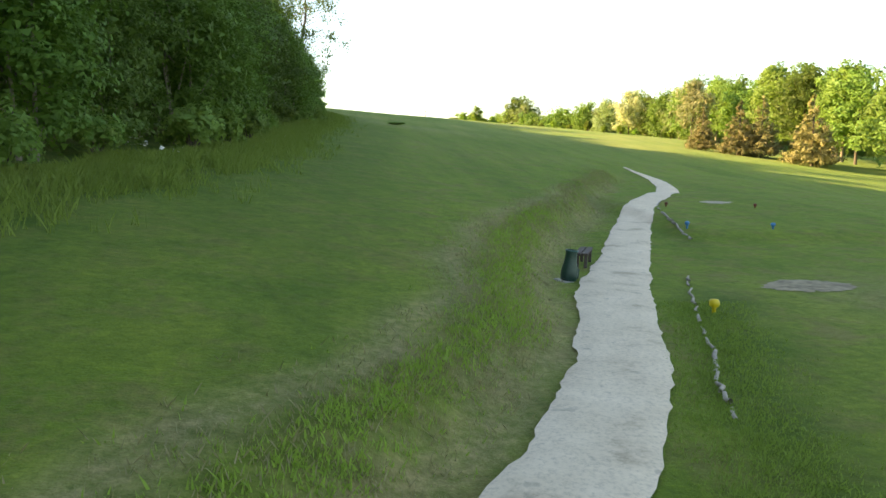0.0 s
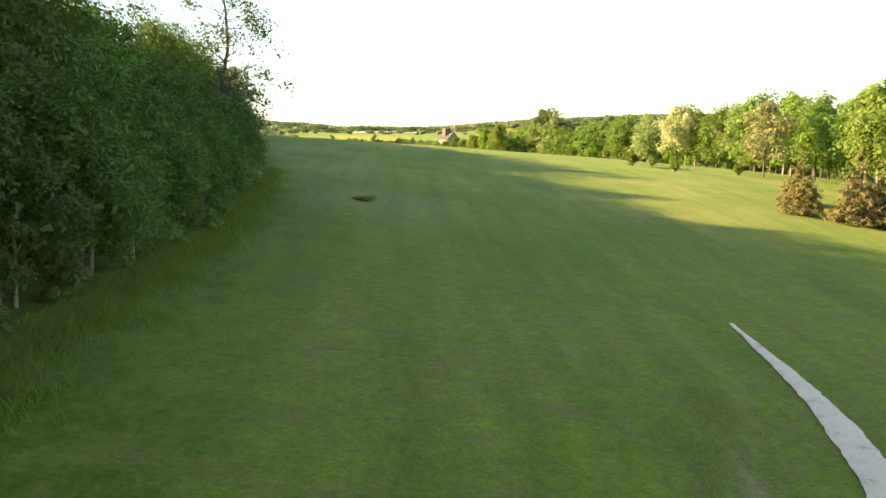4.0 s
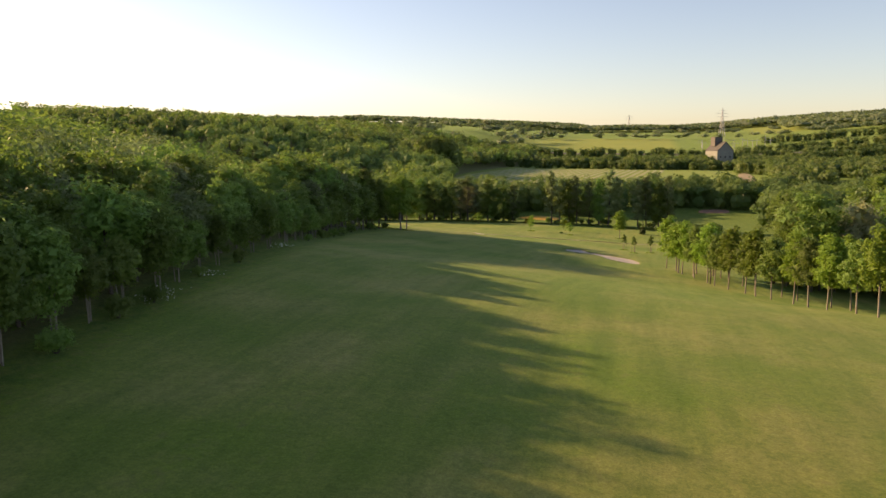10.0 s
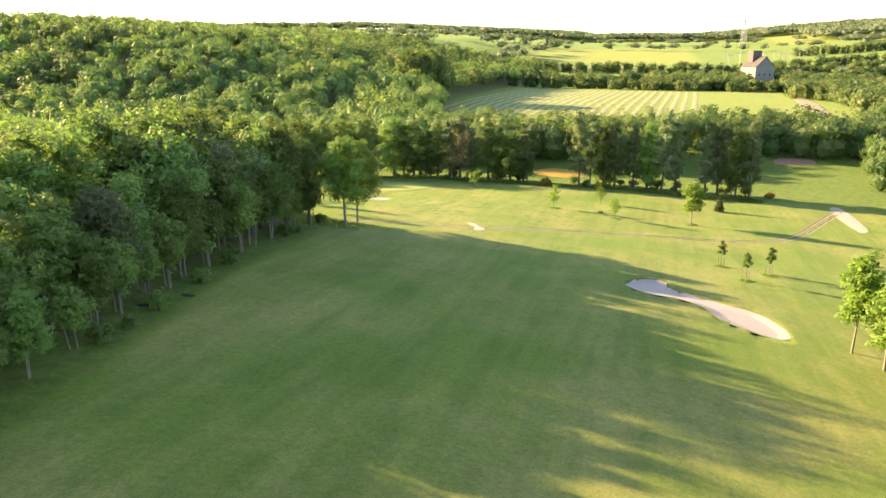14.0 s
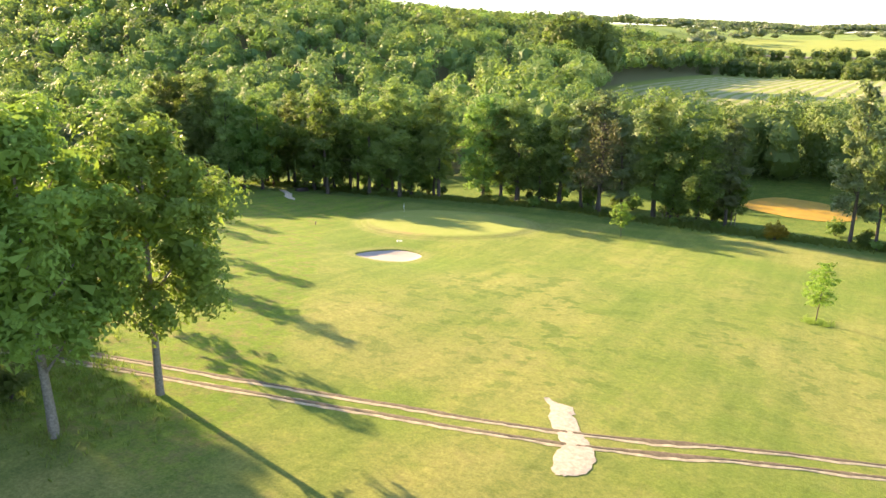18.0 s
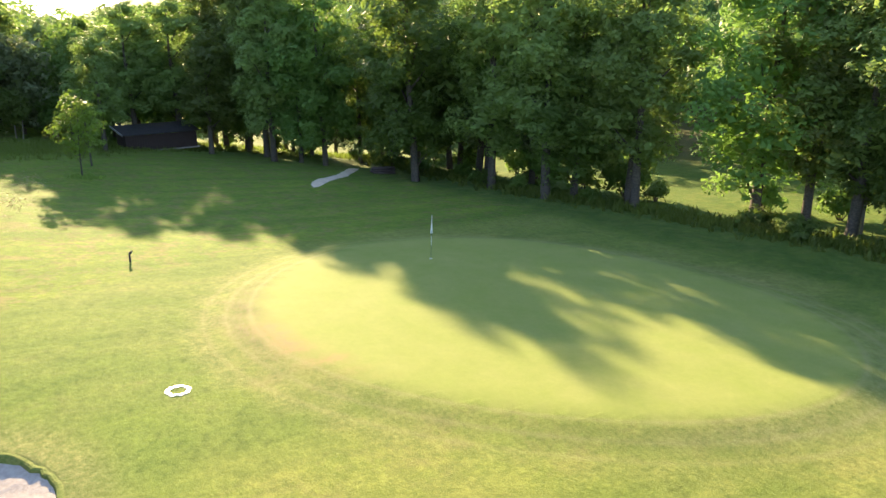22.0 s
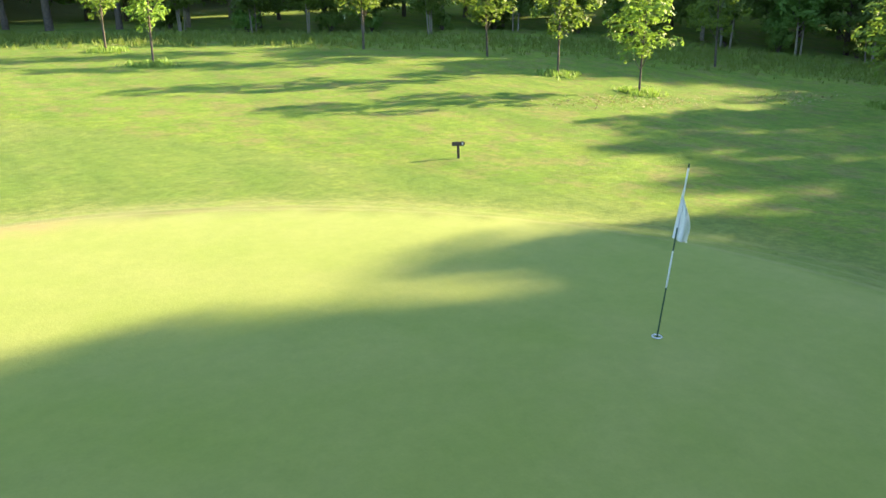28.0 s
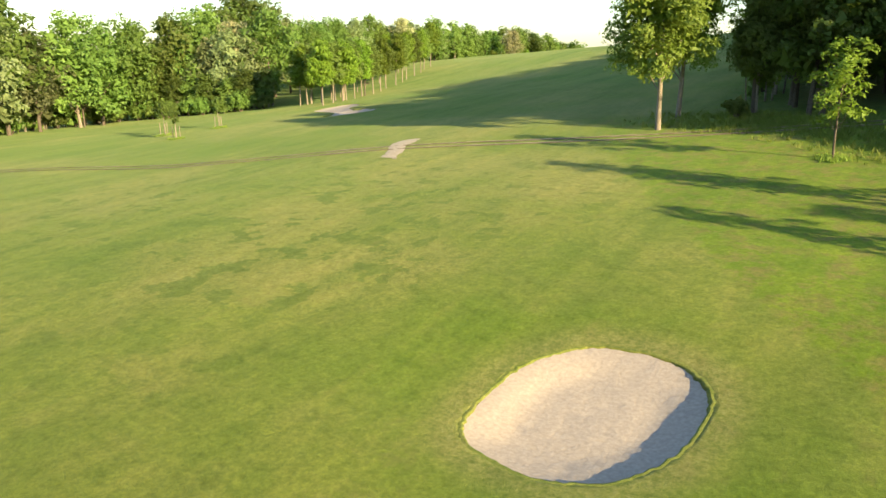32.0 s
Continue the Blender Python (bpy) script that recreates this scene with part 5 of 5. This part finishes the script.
for x, y in ((-.1, -30.3), (3.5, -30.8)):
    tee_marker(x, y, M_BLUE, "blue plastic tee marker on the mown tee", 1.1)
tee_marker(-6.0, -44.2, M_YELLOW, "yellow plastic tee marker on the mown tee", 1.3)
for x, y in ((7.0, -23.3), (2.25, -22.8)):
    tee_marker(x, y, M_RED, "dark red plastic tee marker on the mown tee")


def edging(line, label, seed, thick, lost):
    """Short half-sunk logs laid along the side of the tee, some of them lost in the grass."""
    root = thing("log_edging", label, "edging")
    rg = random.Random(seed)
    for (x0, y0), (x1, y1) in zip(line, line[1:]):
        for k in range(3):
            if rg.random() < lost:
                continue
            a, b = (k + .04 + .1 * rg.random()) / 3, (k + .80 + .15 * rg.random()) / 3
            q = [(x0 + (x1 - x0) * f + rg.uniform(-.05, .05), y0 + (y1 - y0) * f + rg.uniform(-.05, .05)) for f in (a, (a + b) / 2, b)]
            sink = rg.uniform(-.02, .015)
            p = [(x, y, gz(x, y) + .02 + sink + rg.uniform(-.02, .02)) for x, y in q]
            w = thick * rg.uniform(.8, 1.2)
            part("log", tubes_mesh("log", [tube(p, [w, w * 1.1, w * .9], 9, seed + k)]), M_WOOD_PALE, root)
    return root


edging([(-.7, -32.1), (-.4, -30.2), (.3, -27.6), (1.0, -25.2), (1.7, -22.8), (2.9, -20.6)], "weathered grey logs edging the tee beside the path", 3, .055, .05)
edging([(-8.9, -50.5), (-8.4, -49.0), (-7.6, -47.3), (-6.4, -44.2), (-5.5, -42.0), (-4.4, -39.5)], "weathered grey logs half sunk in grass at the tee", 4, .036, .2)


def blot(name, outline, mat, label, category, lift=.05, seed=2, rag=.07):
    """A thin irregular patch lying on the ground."""
    rg = np.random.default_rng(seed)
    O = loop_smooth(outline, 72)
    O = O + rg.normal(0, rag, O.shape)
    lo, hi = O.min(0), O.max(0)
    step = max(.3, float((hi - lo).max()) / 24)
    gx, gy = (a.ravel() for a in np.meshgrid(np.arange(lo[0], hi[0], step), np.arange(lo[1], hi[1], step)))
    d = inside_depth(gx, gy, O)
    gx, gy = gx[d > step * .4], gy[d > step * .4]
    px, py = np.r_[O[:, 0], gx], np.r_[O[:, 1], gy]
    z = land(px, py) + np.r_[np.full(len(O), lift * .5), np.full(len(gx), lift) + rg.normal(0, .008, len(gx))]
    v2, _e, f2, orig, *_o = delaunay_2d_cdt([Vector(q) for q in zip(px, py)], [(k, (k + 1) % len(O)) for k in range(len(O))], [], 1, 1e-5)
    vv = [(q.x, q.y, float(z[o[0]]) if o else gz(q.x, q.y) + lift) for q, o in zip(v2, orig)]
    return tagged(part(name, mesh_from(name, vv, f2, True), mat), label, category, kind="structure")


M_EARTH = plain("dry_earth", (.26, .215, .135), .95, 0, 3.0, .45, .6)
M_TRACK = plain("trodden_earth", (.36, .31, .20), .95, 0, 2.0, .35, .5)
M_CHIPS = plain("pale_chippings", (.40, .345, .265), .95, 0, 4.0, .25, .6)
blot("bare_patch", [(5.1, -20.7), (6.0, -20.1), (7.1, -20.5), (6.8, -21.0), (5.9, -21.4)], M_CHIPS, "pale bare strip across the tee", "bare ground")
blot("bare_patch", [(-3.1, -41.2), (-1.9, -40.2), (-.5, -40.6), (-.5, -41.5), (-1.6, -41.9), (-2.6, -41.8)], M_EARTH, "worn bare earth on the tee", "bare ground", .03)
blot("chip_patch", [(-56.3, 322.3), (-55.4, 322.0), (-54.3, 321.9), (-53.6, 320.4), (-52.4, 318.6), (-51.4, 317.2), (-50.9, 315.0), (-51.6, 313.8), (-52.3, 313.6), (-52.9, 315.0), (-53.0, 316.4), (-53.6, 317.6), (-54.6, 319.0), (-55.4, 320.9)], M_CHIPS, "strip of pale chippings laid across the track", "path")
blot("chip_patch", [(25, 383), (27.4, 383.2), (28.4, 372), (27.9, 360), (25.6, 357), (24.6, 366), (24.2, 374)], M_CHIPS, "pale chippings where two tracks meet", "path")
blot("gravel_patch", [(-125.9, 377.8), (-128.0, 378.5), (-130.2, 380.0), (-132.7, 383.0), (-135.2, 384.9), (-138.0, 387.2), (-136.9, 387.6), (-133.9, 385.4), (-131.6, 383.6), (-129.2, 380.9), (-127.0, 379.1)], M_GRAVEL, "grey gravel standing at the edge of the wood", "path")
blot("pond", [(-57, 414), (-50, 409), (-43, 408.5), (-39, 413), (-42, 420), (-52, 423)], plain("muddy_water", (.40, .25, .02), .55, 0, .6, .15, .02), "pond of muddy ochre water behind the trees", "pond", .14)
M_RUT = plain("rut_mud", (.115, .088, .052), .9, 0, 3.0, .4, .5)
for off in (-.75, .75):
    C = np.array(TRACK)
    T = np.gradient(C, axis=0)
    T /= np.hypot(*T.T)[:, None]
    for shift, wide, lift, mat, nm in ((0, .95, .03, M_TRACK, "pale worn edge"), (.12, .52, .05, M_RUT, "dark wet rut")):
        ribbon("track", [(p[0] - t[1] * (off + shift), p[1] + t[0] * (off + shift)) for p, t in zip(C, T)], [wide * w for w in (.5, .6, .7, .66, .58, .6, .5, .4, .5, .8, .9, .9)], mat, nm + " of the rutted earth track", "track", lift, .07, .5, seed=6)


def hut():
    """Open shelter at the edge of the wood."""
    root = thing("shelter", "dark brown wooden shelter with pale metal roof edge", "shelter", at=pose(-158.0, 372.6, gz(-156, 372) - .1, 0, 0, 97))
    M_BROWN = plain("dark_brown_boards", (.045, .026, .022), .8, 0, 8, .3, .3)
    M_TIN = plain("pale_metal_sheet", (.55, .56, .57), .4, .3, 6, .12, .1)
    L, W = 8.0, 3.0
    bm = bmesh.new()
    box(bm, 0, .6, .02, L + .6, W + 1.4, .14, bevel=.02)
    part("floor_slab", bm, plain("concrete_floor", (.42, .40, .37), .9, 0, 5, .15, .2), root, "pale concrete floor")
    for i in range(30):
        bm = bmesh.new()
        box(bm, -L / 2 + (i + .5) * L / 30, -W / 2, .98, L / 30 - .012, .04, 1.76)
        part("wall_board", bm, M_BROWN, root)
    for sx in (-L / 2, L / 2, -L / 2 + 2.2):
        bm = bmesh.new()
        box(bm, sx, 0, .98, .06, W, 1.76)
        part("side_wall", bm, M_BROWN, root)
    bm = bmesh.new()
    box(bm, -L / 2 + 1.1, W / 2 - .3, 1.05, 1.0, .05, 1.9)
    part("door", bm, plain("grey_door", (.22, .20, .21), .6), root, "grey door")
    for sx in (-L / 2 + 2.4, 0, L / 2 - .1):
        bm = bmesh.new()
        box(bm, sx, W / 2 + .3, 1.25, .12, .12, 2.5)
        part("post", bm, M_BROWN, root)
    bm = bmesh.new()
    box(bm, 0, .2, 2.32, L + .8, W + 1.2, .07, m=Matrix.Translation((0, 0, 2.3)) @ Matrix.Rotation(radians(11), 4, 'X') @ Matrix.Translation((0, 0, -2.3)))
    part("roof", bm, plain("dark_roofing_felt", (.05, .045, .045), .9, 0, 3, .3, .2), root, "dark felt roof")
    bm = bmesh.new()
    box(bm, -L / 2 + 1.3, W / 2 + .82, 2.64, 3.2, .05, .20)
    part("fascia", bm, M_TIN, root, "pale metal roof edge")
    bm = bmesh.new()
    box(bm, -L / 2 - .42, .2, 2.34, .05, W + 1.2, .18, m=Matrix.Translation((0, 0, 2.3)) @ Matrix.Rotation(radians(11), 4, 'X') @ Matrix.Translation((0, 0, -2.3)))
    part("fascia", bm, M_TIN, root, "pale metal roof edge")
    bm = bmesh.new()
    box(bm, 1.5, -.6, .48, 5.0, .4, .06)
    part("bench_board", bm, M_BROWN, root)
    return root


hut()


def log_pile(x, y):
    root = thing("log_pile", "stack of grey logs and branches beside the wood", "log pile", at=pose(x, y, gz(x, y), 0, 0, 60))
    rg = random.Random(2)
    for i in range(16):
        row, k = divmod(i, 6)
        p = [(-1.1 + rg.uniform(-.2, .2), (k - 2.5 + row * .5) * .24, .12 + row * .2), (1.1 + rg.uniform(-.2, .2), (k - 2.5 + row * .5) * .24 + rg.uniform(-.1, .1), .12 + row * .2 + rg.uniform(-.02, .05))]
        part("log", tubes_mesh("log", [tube(p, [.11, .10], 8, i)]), M_WOOD_DARK, root)
    return root


log_pile(-133.5, 388.6)

M_PUDDLE, nt, p = material("puddle_water")
p.inputs["Base Color"].default_value = (.035, .045, .05, 1)
nt.links.new(ramp(nt, noise_node(nt, 2.0).outputs[0], [(.35, (.04, .04, .04)), (.7, (.16, .16, .16))]).outputs[0], p.inputs["Roughness"])
blot("puddle", [(-70.3, 247.6), (-69.6, 247.4), (-68.8, 247.8), (-69.0, 248.4), (-69.8, 248.6), (-70.4, 248.2)], M_PUDDLE, "small puddle of standing water on the grass", "puddle", .03, 3, .04)
blot("puddle", [(-71.6, 242.0), (-70.8, 241.8), (-70.0, 242.1), (-70.2, 242.7), (-71.2, 242.8)], M_PUDDLE, "small puddle of standing water beside the wood", "puddle", .03, 4, .04)
blot("bare_patch", [(22, 449.5), (28, 448.8), (34.3, 451), (35, 458), (29, 459.5), (23, 457)], plain("red_clay", (.27, .15, .10), .95, 0, .8, .3, .4), "reddish bare clay on the meadow beyond the creek", "bare ground", .08, 5, .2)


def blossoms(name, places, label, n, seed):
    """White umbels standing in the uncut grass."""
    g = np.random.default_rng(seed)
    S = np.array(places)
    k = g.integers(0, len(S), n)
    x, y = S[k, 0] + g.normal(0, .9, n), S[k, 1] + g.normal(0, 1.1, n)
    c = np.stack([x, y, land(x, y) + g.uniform(.25, .6, n)], 1)
    heads = leaf_quads(c, np.tile((0, 0, 1.), (n, 1)), .16, g, .3)
    stalks = np.stack([c - (.006, 0, 0), c + (.006, 0, 0), np.stack([x + .006, y, land(x, y)], 1), np.stack([x - .006, y, land(x, y)], 1)], 1).reshape(-1, 3)
    root = thing(name, label, "flowers", kind="stuff")
    part("heads", mesh_quads("heads", heads, n), M_WHITE, root, "white flower heads")
    part("stalks", mesh_quads("stalks", stalks, n), M_GRASS, root)
    return root


blossoms("wild_flowers", [(-48.9, 158.4), (-48.1, 155.5), (-54.9, 193.4), (-50.4, 167.2)], "white wild flowers in the long grass of the wood's edge", 170, 31)
blossoms("wild_flowers", [(-21.4, -22), (-22.5, -30), (-21.0, -12)], "white flowers under the trees beside the tee", 60, 32)

# ---- the valley beyond ----


def farm_shed(x, y):
    root = thing("farm_shed", "low white farm shed with a flat pale roof", "building", at=pose(x, y, gz(x, y) - .3, 0, 0, 24))
    bm = bmesh.new()
    box(bm, 0, 0, 1.6, 12, 6, 3.2)
    part("wall", bm, plain("shed_wall", (.42, .41, .38), .9, 0, .6, .12), root)
    bm = bmesh.new()
    box(bm, 0, 0, 3.35, 12.8, 6.8, .3, bevel=.05)
    part("roof", bm, plain("shed_roof", (.70, .70, .68), .6, 0, .6, .08), root, "pale sheet roof")
    bm = bmesh.new()
    box(bm, -2, -3.03, 1.3, 3, .08, 2.6)
    part("door", bm, plain("shed_door", (.16, .16, .17), .7), root, "dark sliding door")
    return root


farm_shed(86, 800)


def silo():
    """Old grain building with a steep roof and a square head tower."""
    x, y = 64, 838
    root = thing("grain_silo", "tall pale rendered farm building with a brown roof", "building", at=pose(x, y, gz(x, y) - .5, 0, 0, 28))
    M_WALL = plain("old_render", (.21, .215, .19), .9, 0, .3, .14, .1)
    M_TILE = plain("brown_tiles", (.080, .072, .064), .85, 0, .8, .25, .2)
    a, b, h, t = 8.5, 10.0, 17.0, 25.0
    bm = bmesh.new()
    box(bm, 0, 0, h / 2, 2 * a, 2 * b, h)
    part("wall", bm, M_WALL, root)
    v = [(-a, -b, h), (a, -b, h), (0, -b, t), (-a, b, h), (a, b, h), (0, b, t)]
    part("gable", mesh_from("gable", v, [(0, 1, 2), (5, 4, 3)]), plain("grey_boards", (.20, .195, .175), .9, 0, 1, .2), root, "grey boarded gable")
    for s in (-1, 1):
        bm = bmesh.new()
        l = math.hypot(a, t - h) + .8
        box(bm, s * a / 2, 0, (h + t) / 2 + .2, l, 2 * b + 1, .35, m=Matrix.Translation((s * a / 2, 0, (h + t) / 2 + .2)) @ Matrix.Rotation(s * math.atan2(t - h, a), 4, 'Y') @ Matrix.Translation((-s * a / 2, 0, -(h + t) / 2 - .2)))
        part("roof", bm, M_TILE, root)
    bm = bmesh.new()
    box(bm, -1.5, 3, t + .5, 8, 7, 9)
    part("head_tower", bm, plain("brown_cladding", (.115, .102, .090), .9, 0, 1, .2), root, "brown square head tower")
    for i in range(3):
        for j in range(2):
            bm = bmesh.new()
            box(bm, -5 + 5 * i, -b - .05, 5 + 6 * j, 1.2, .2, 1.6)
            part("window", bm, plain("dark_glass", (.03, .03, .035), .2), root, "small dark window")
    return root


silo()
M_STEEL = plain("galvanised_steel", (.30, .31, .33), .5, .6, 4, .1)


def pylon(x, y, h):
    root = thing("pylon", "tall steel lattice power pylon on the hillside", "pylon", at=pose(x, y, gz(x, y), 0, 0, 20))
    w = h * .09
    leg = lambda sx, sy: [(sx * w * k, sy * w * k, z) for k, z in ((1, 0), (.55, h * .4), (.22, h * .72), (.03, h))]
    for sx in (-1, 1):
        for sy in (-1, 1):
            part("leg", tubes_mesh("leg", [tube(leg(sx, sy), [.45, .4, .32, .2], 4)]), M_STEEL, root)
    braces = []
    for i in range(10):
        z0, z1 = h * i / 10, h * (i + 1) / 10
        k = lambda z: w * float(np.interp(z / h, (0, .4, .72, 1), (1, .55, .22, .03)))
        for sx, sy, tx, ty in ((1, 1, -1, 1), (-1, 1, -1, -1), (-1, -1, 1, -1), (1, -1, 1, 1)):
            braces.append(tube([(sx * k(z0), sy * k(z0), z0), (tx * k(z1), ty * k(z1), z1)], [.2, .2], 3))
    part("bracing", tubes_mesh("bracing", braces), M_STEEL, root)
    for z, l in ((.70, .20), (.80, .24), (.90, .17)):
        part("crossarm", tubes_mesh("crossarm", [tube([(-h * l, 0, h * z), (0, 0, h * z + h * .015), (h * l, 0, h * z)], [.2, .45, .2], 4)]), M_STEEL, root)
    return root


def switchyard(x0, y0):
    """Electric switchyard below the railway: a field of thin masts and beams."""
    rg = random.Random(4)
    for i in range(14):
        x, y = x0 + (i % 7) * 13 + rg.uniform(-2, 2), y0 + (i // 7) * 30 + rg.uniform(-3, 3)
        h = rg.uniform(9, 15)
        root = thing("switchyard_mast", "grey steel mast with a crossbeam in the switchyard", "mast", "masts of the switchyard", at=pose(x, y, gz(x, y), 0, 0, rg.uniform(-10, 10)))
        part("post", tubes_mesh("post", [tube([(0, 0, -.5), (0, 0, h * .6), (0, 0, h)], [.32, .26, .18], 6)]), M_STEEL, root)
        part("beam", tubes_mesh("beam", [tube([(-5, 0, h * .8), (0, 0, h * .82), (5, 0, h * .8)], [.14, .2, .14], 5)]), M_STEEL, root)


switchyard(66, 1085)
pylon(126, 1509, 52)
for x, y in ((640, 2100), (780, 2150), (-60, 2300)):
    pylon(x, y, 50)


def hay_rows():
    """Mown hay lying in long rows over the field."""
    verts, faces = [], []
    for i in range(24):
        x0 = -122 + i * 5.2
        n = 40
        for k in range(n):
            y = 528 + k * 5.0
            x = x0 + 14 * math.sin((y - 520) / 190) + .5 * math.sin(y * .3 + i)
            z = gz(x, y)
            o = len(verts)
            verts += [(x - 1.6, y, z - .04), (x - .7, y, z + .15), (x + .8, y, z + .13), (x + 1.6, y, z - .04)]
            if k:
                for q in range(3):
                    faces.append((o - 4 + q, o - 3 + q, o + 1 + q, o + q))
    return tagged(part("hay_rows", mesh_from("hay_rows", verts, faces, True), plain("drying_hay", (.25, .255, .10), .95, 0, .8, .25, .4)), "rows of mown hay drying on the valley field", "hay", kind="stuff")


hay_rows()
ribbon("farm_track", [(72, 720), (66, 663), (60, 600), (52, 530), (46, 470)], [4, 6, 10, 9, 4], plain("sandy_earth", (.30, .24, .14), .95, 0, .4, .2), "sandy farm track through the valley", "track", .3, .4, 4)
ribbon("railway", [(-120, 985), (60, 975), (250, 985), (520, 1010), (900, 1030)], [9, 9, 9, 9, 9], plain("ballast", (.16, .145, .13), .95, 0, .4, .2), "grey railway line along the valley's far side", "railway", 3.0, .1, 15)

# ---- grass ----


def tufts(name, spots_fn, n, height, label, mat, seed, blades=5, lean=.35, width=.035):
    """Many blades of uncut grass."""
    g = np.random.default_rng(seed)
    x, y = spots_fn(g, n)
    x, y = np.repeat(x, blades), np.repeat(y, blades)
    m = len(x)
    x = x + g.normal(0, .10, m)
    y = y + g.normal(0, .10, m)
    z = land(x, y) - .02
    a = g.uniform(0, 6.28, m)
    h = height * g.uniform(.45, 1.25, m)
    w = width * g.uniform(.7, 1.5, m)
    dx, dy = np.cos(a), np.sin(a)
    l = h * g.uniform(.05, lean, m) * 2
    b = g.uniform(0, 6.28, m)
    lx, ly = np.cos(b) * l, np.sin(b) * l
    P = np.stack([np.stack([x - dx * w, y - dy * w, z], 1), np.stack([x + dx * w, y + dy * w, z], 1),
                  np.stack([x + dx * w * .6 + lx * .5, y + dy * w * .6 + ly * .5, z + h * .62], 1),
                  np.stack([x + lx, y + ly, z + h], 1)], 1).reshape(-1, 3)
    return tagged(part(name, mesh_quads(name, P, m), mat), label, "grass", kind="stuff")


def verge(g, n):
    y = g.uniform(-74, 60, n)
    return edge_x(y) + np.abs(g.normal(0, 1.5, n)) - .8 + .5 * np.sin(y * .8), y


PATH_X, PATH_Y = zip(*PATH_LINE)


def bank(g, n):
    y = g.uniform(-64, 0, n)
    x = np.minimum(bank_x(y) + g.normal(-.1, .75, n), spline(PATH_Y, PATH_X, y) - 1.25 - np.abs(g.normal(0, .25, n)))
    return x, y


def crown_of_bank(g, n):
    y = g.uniform(-64, -30, n)
    keep = np.sin(y * 1.1) + np.sin(y * .37 + 1) + g.normal(0, .8, n)
    return bank_x(y) - .35 + g.normal(0, .22, n) + np.where(keep > 0, 0, .5), y


def tee_foot(g, n):
    y = g.uniform(-62, -43, n)
    return spline(*LOG_SIDE, y) + g.normal(.35, .55, n), y


def meadow(g, n):
    t = g.random(n)
    i = (t * (len(WEST) - 1)).astype(int)
    f = t * (len(WEST) - 1) - i
    W = np.array(WEST)
    p = W[i] * (1 - f)[:, None] + W[i + 1] * f[:, None]
    return p[:, 0] + g.uniform(-2, 12, n) * .8, p[:, 1] + g.uniform(-1, 9, n) * .8


def creekside(g, n):
    t = g.random(n)
    C = np.array(CREEK)
    i = (t * (len(CREEK) - 1)).astype(int)
    f = t * (len(CREEK) - 1) - i
    p = C[i] * (1 - f)[:, None] + C[i + 1] * f[:, None]
    return p[:, 0] + g.normal(0, 1, n), p[:, 1] - 1.5 + g.normal(0, 1.2, n)


def feet(g, n):
    S = np.array([(-89.2, 316.8), (-95, 326.4), (-103.6, 327.5), (-104.1, 335.4), (-123, 347.8), (-123.2, 353.4), (-133.5, 361.4), (-7.8, 311), (-4.9, 301.6), (-.5, 308), (-10.6, 350.4), (-27.4, 347.3), (-42.1, 353.4)])
    k = g.integers(0, len(S), n)
    return S[k, 0] + g.normal(0, .5, n), S[k, 1] + g.normal(0, .5, n)


tufts("long_grass", verge, 26000, .42, "long uncut grass along the wood", M_GRASS, 21, 6, .35, .013)
tufts("bank_grass", crown_of_bank, 1500, .12, "thick green grass along the top of the bank", M_GRASS_BANK, 22, 8, .45, .012)
tufts("bank_grass", bank, 1500, .10, "tufted green grass on the bank of the path", M_GRASS_BANK, 27, 6, .4, .012)
tufts("dry_grass", bank, 4600, .13, "dry straw stalks on the bank of the path", M_STRAW, 23, 5, .55, .008)
tufts("tee_grass", tee_foot, 3600, .08, "dark uncut grass between the path and the tee", M_GRASS, 28, 6, .4, .012)
tufts("meadow_grass", meadow, 7000, .40, "uncut meadow grass in front of the wood", M_GRASS, 24, 5, .35, .03)
tufts("creek_grass", creekside, 6000, .55, "uncut grass along the creek", M_GRASS, 25, 5, .35, .06)
tufts("grass_clumps", feet, 1800, .28, "uncut grass round the young trees", M_GRASS, 26, 5, .35, .035)
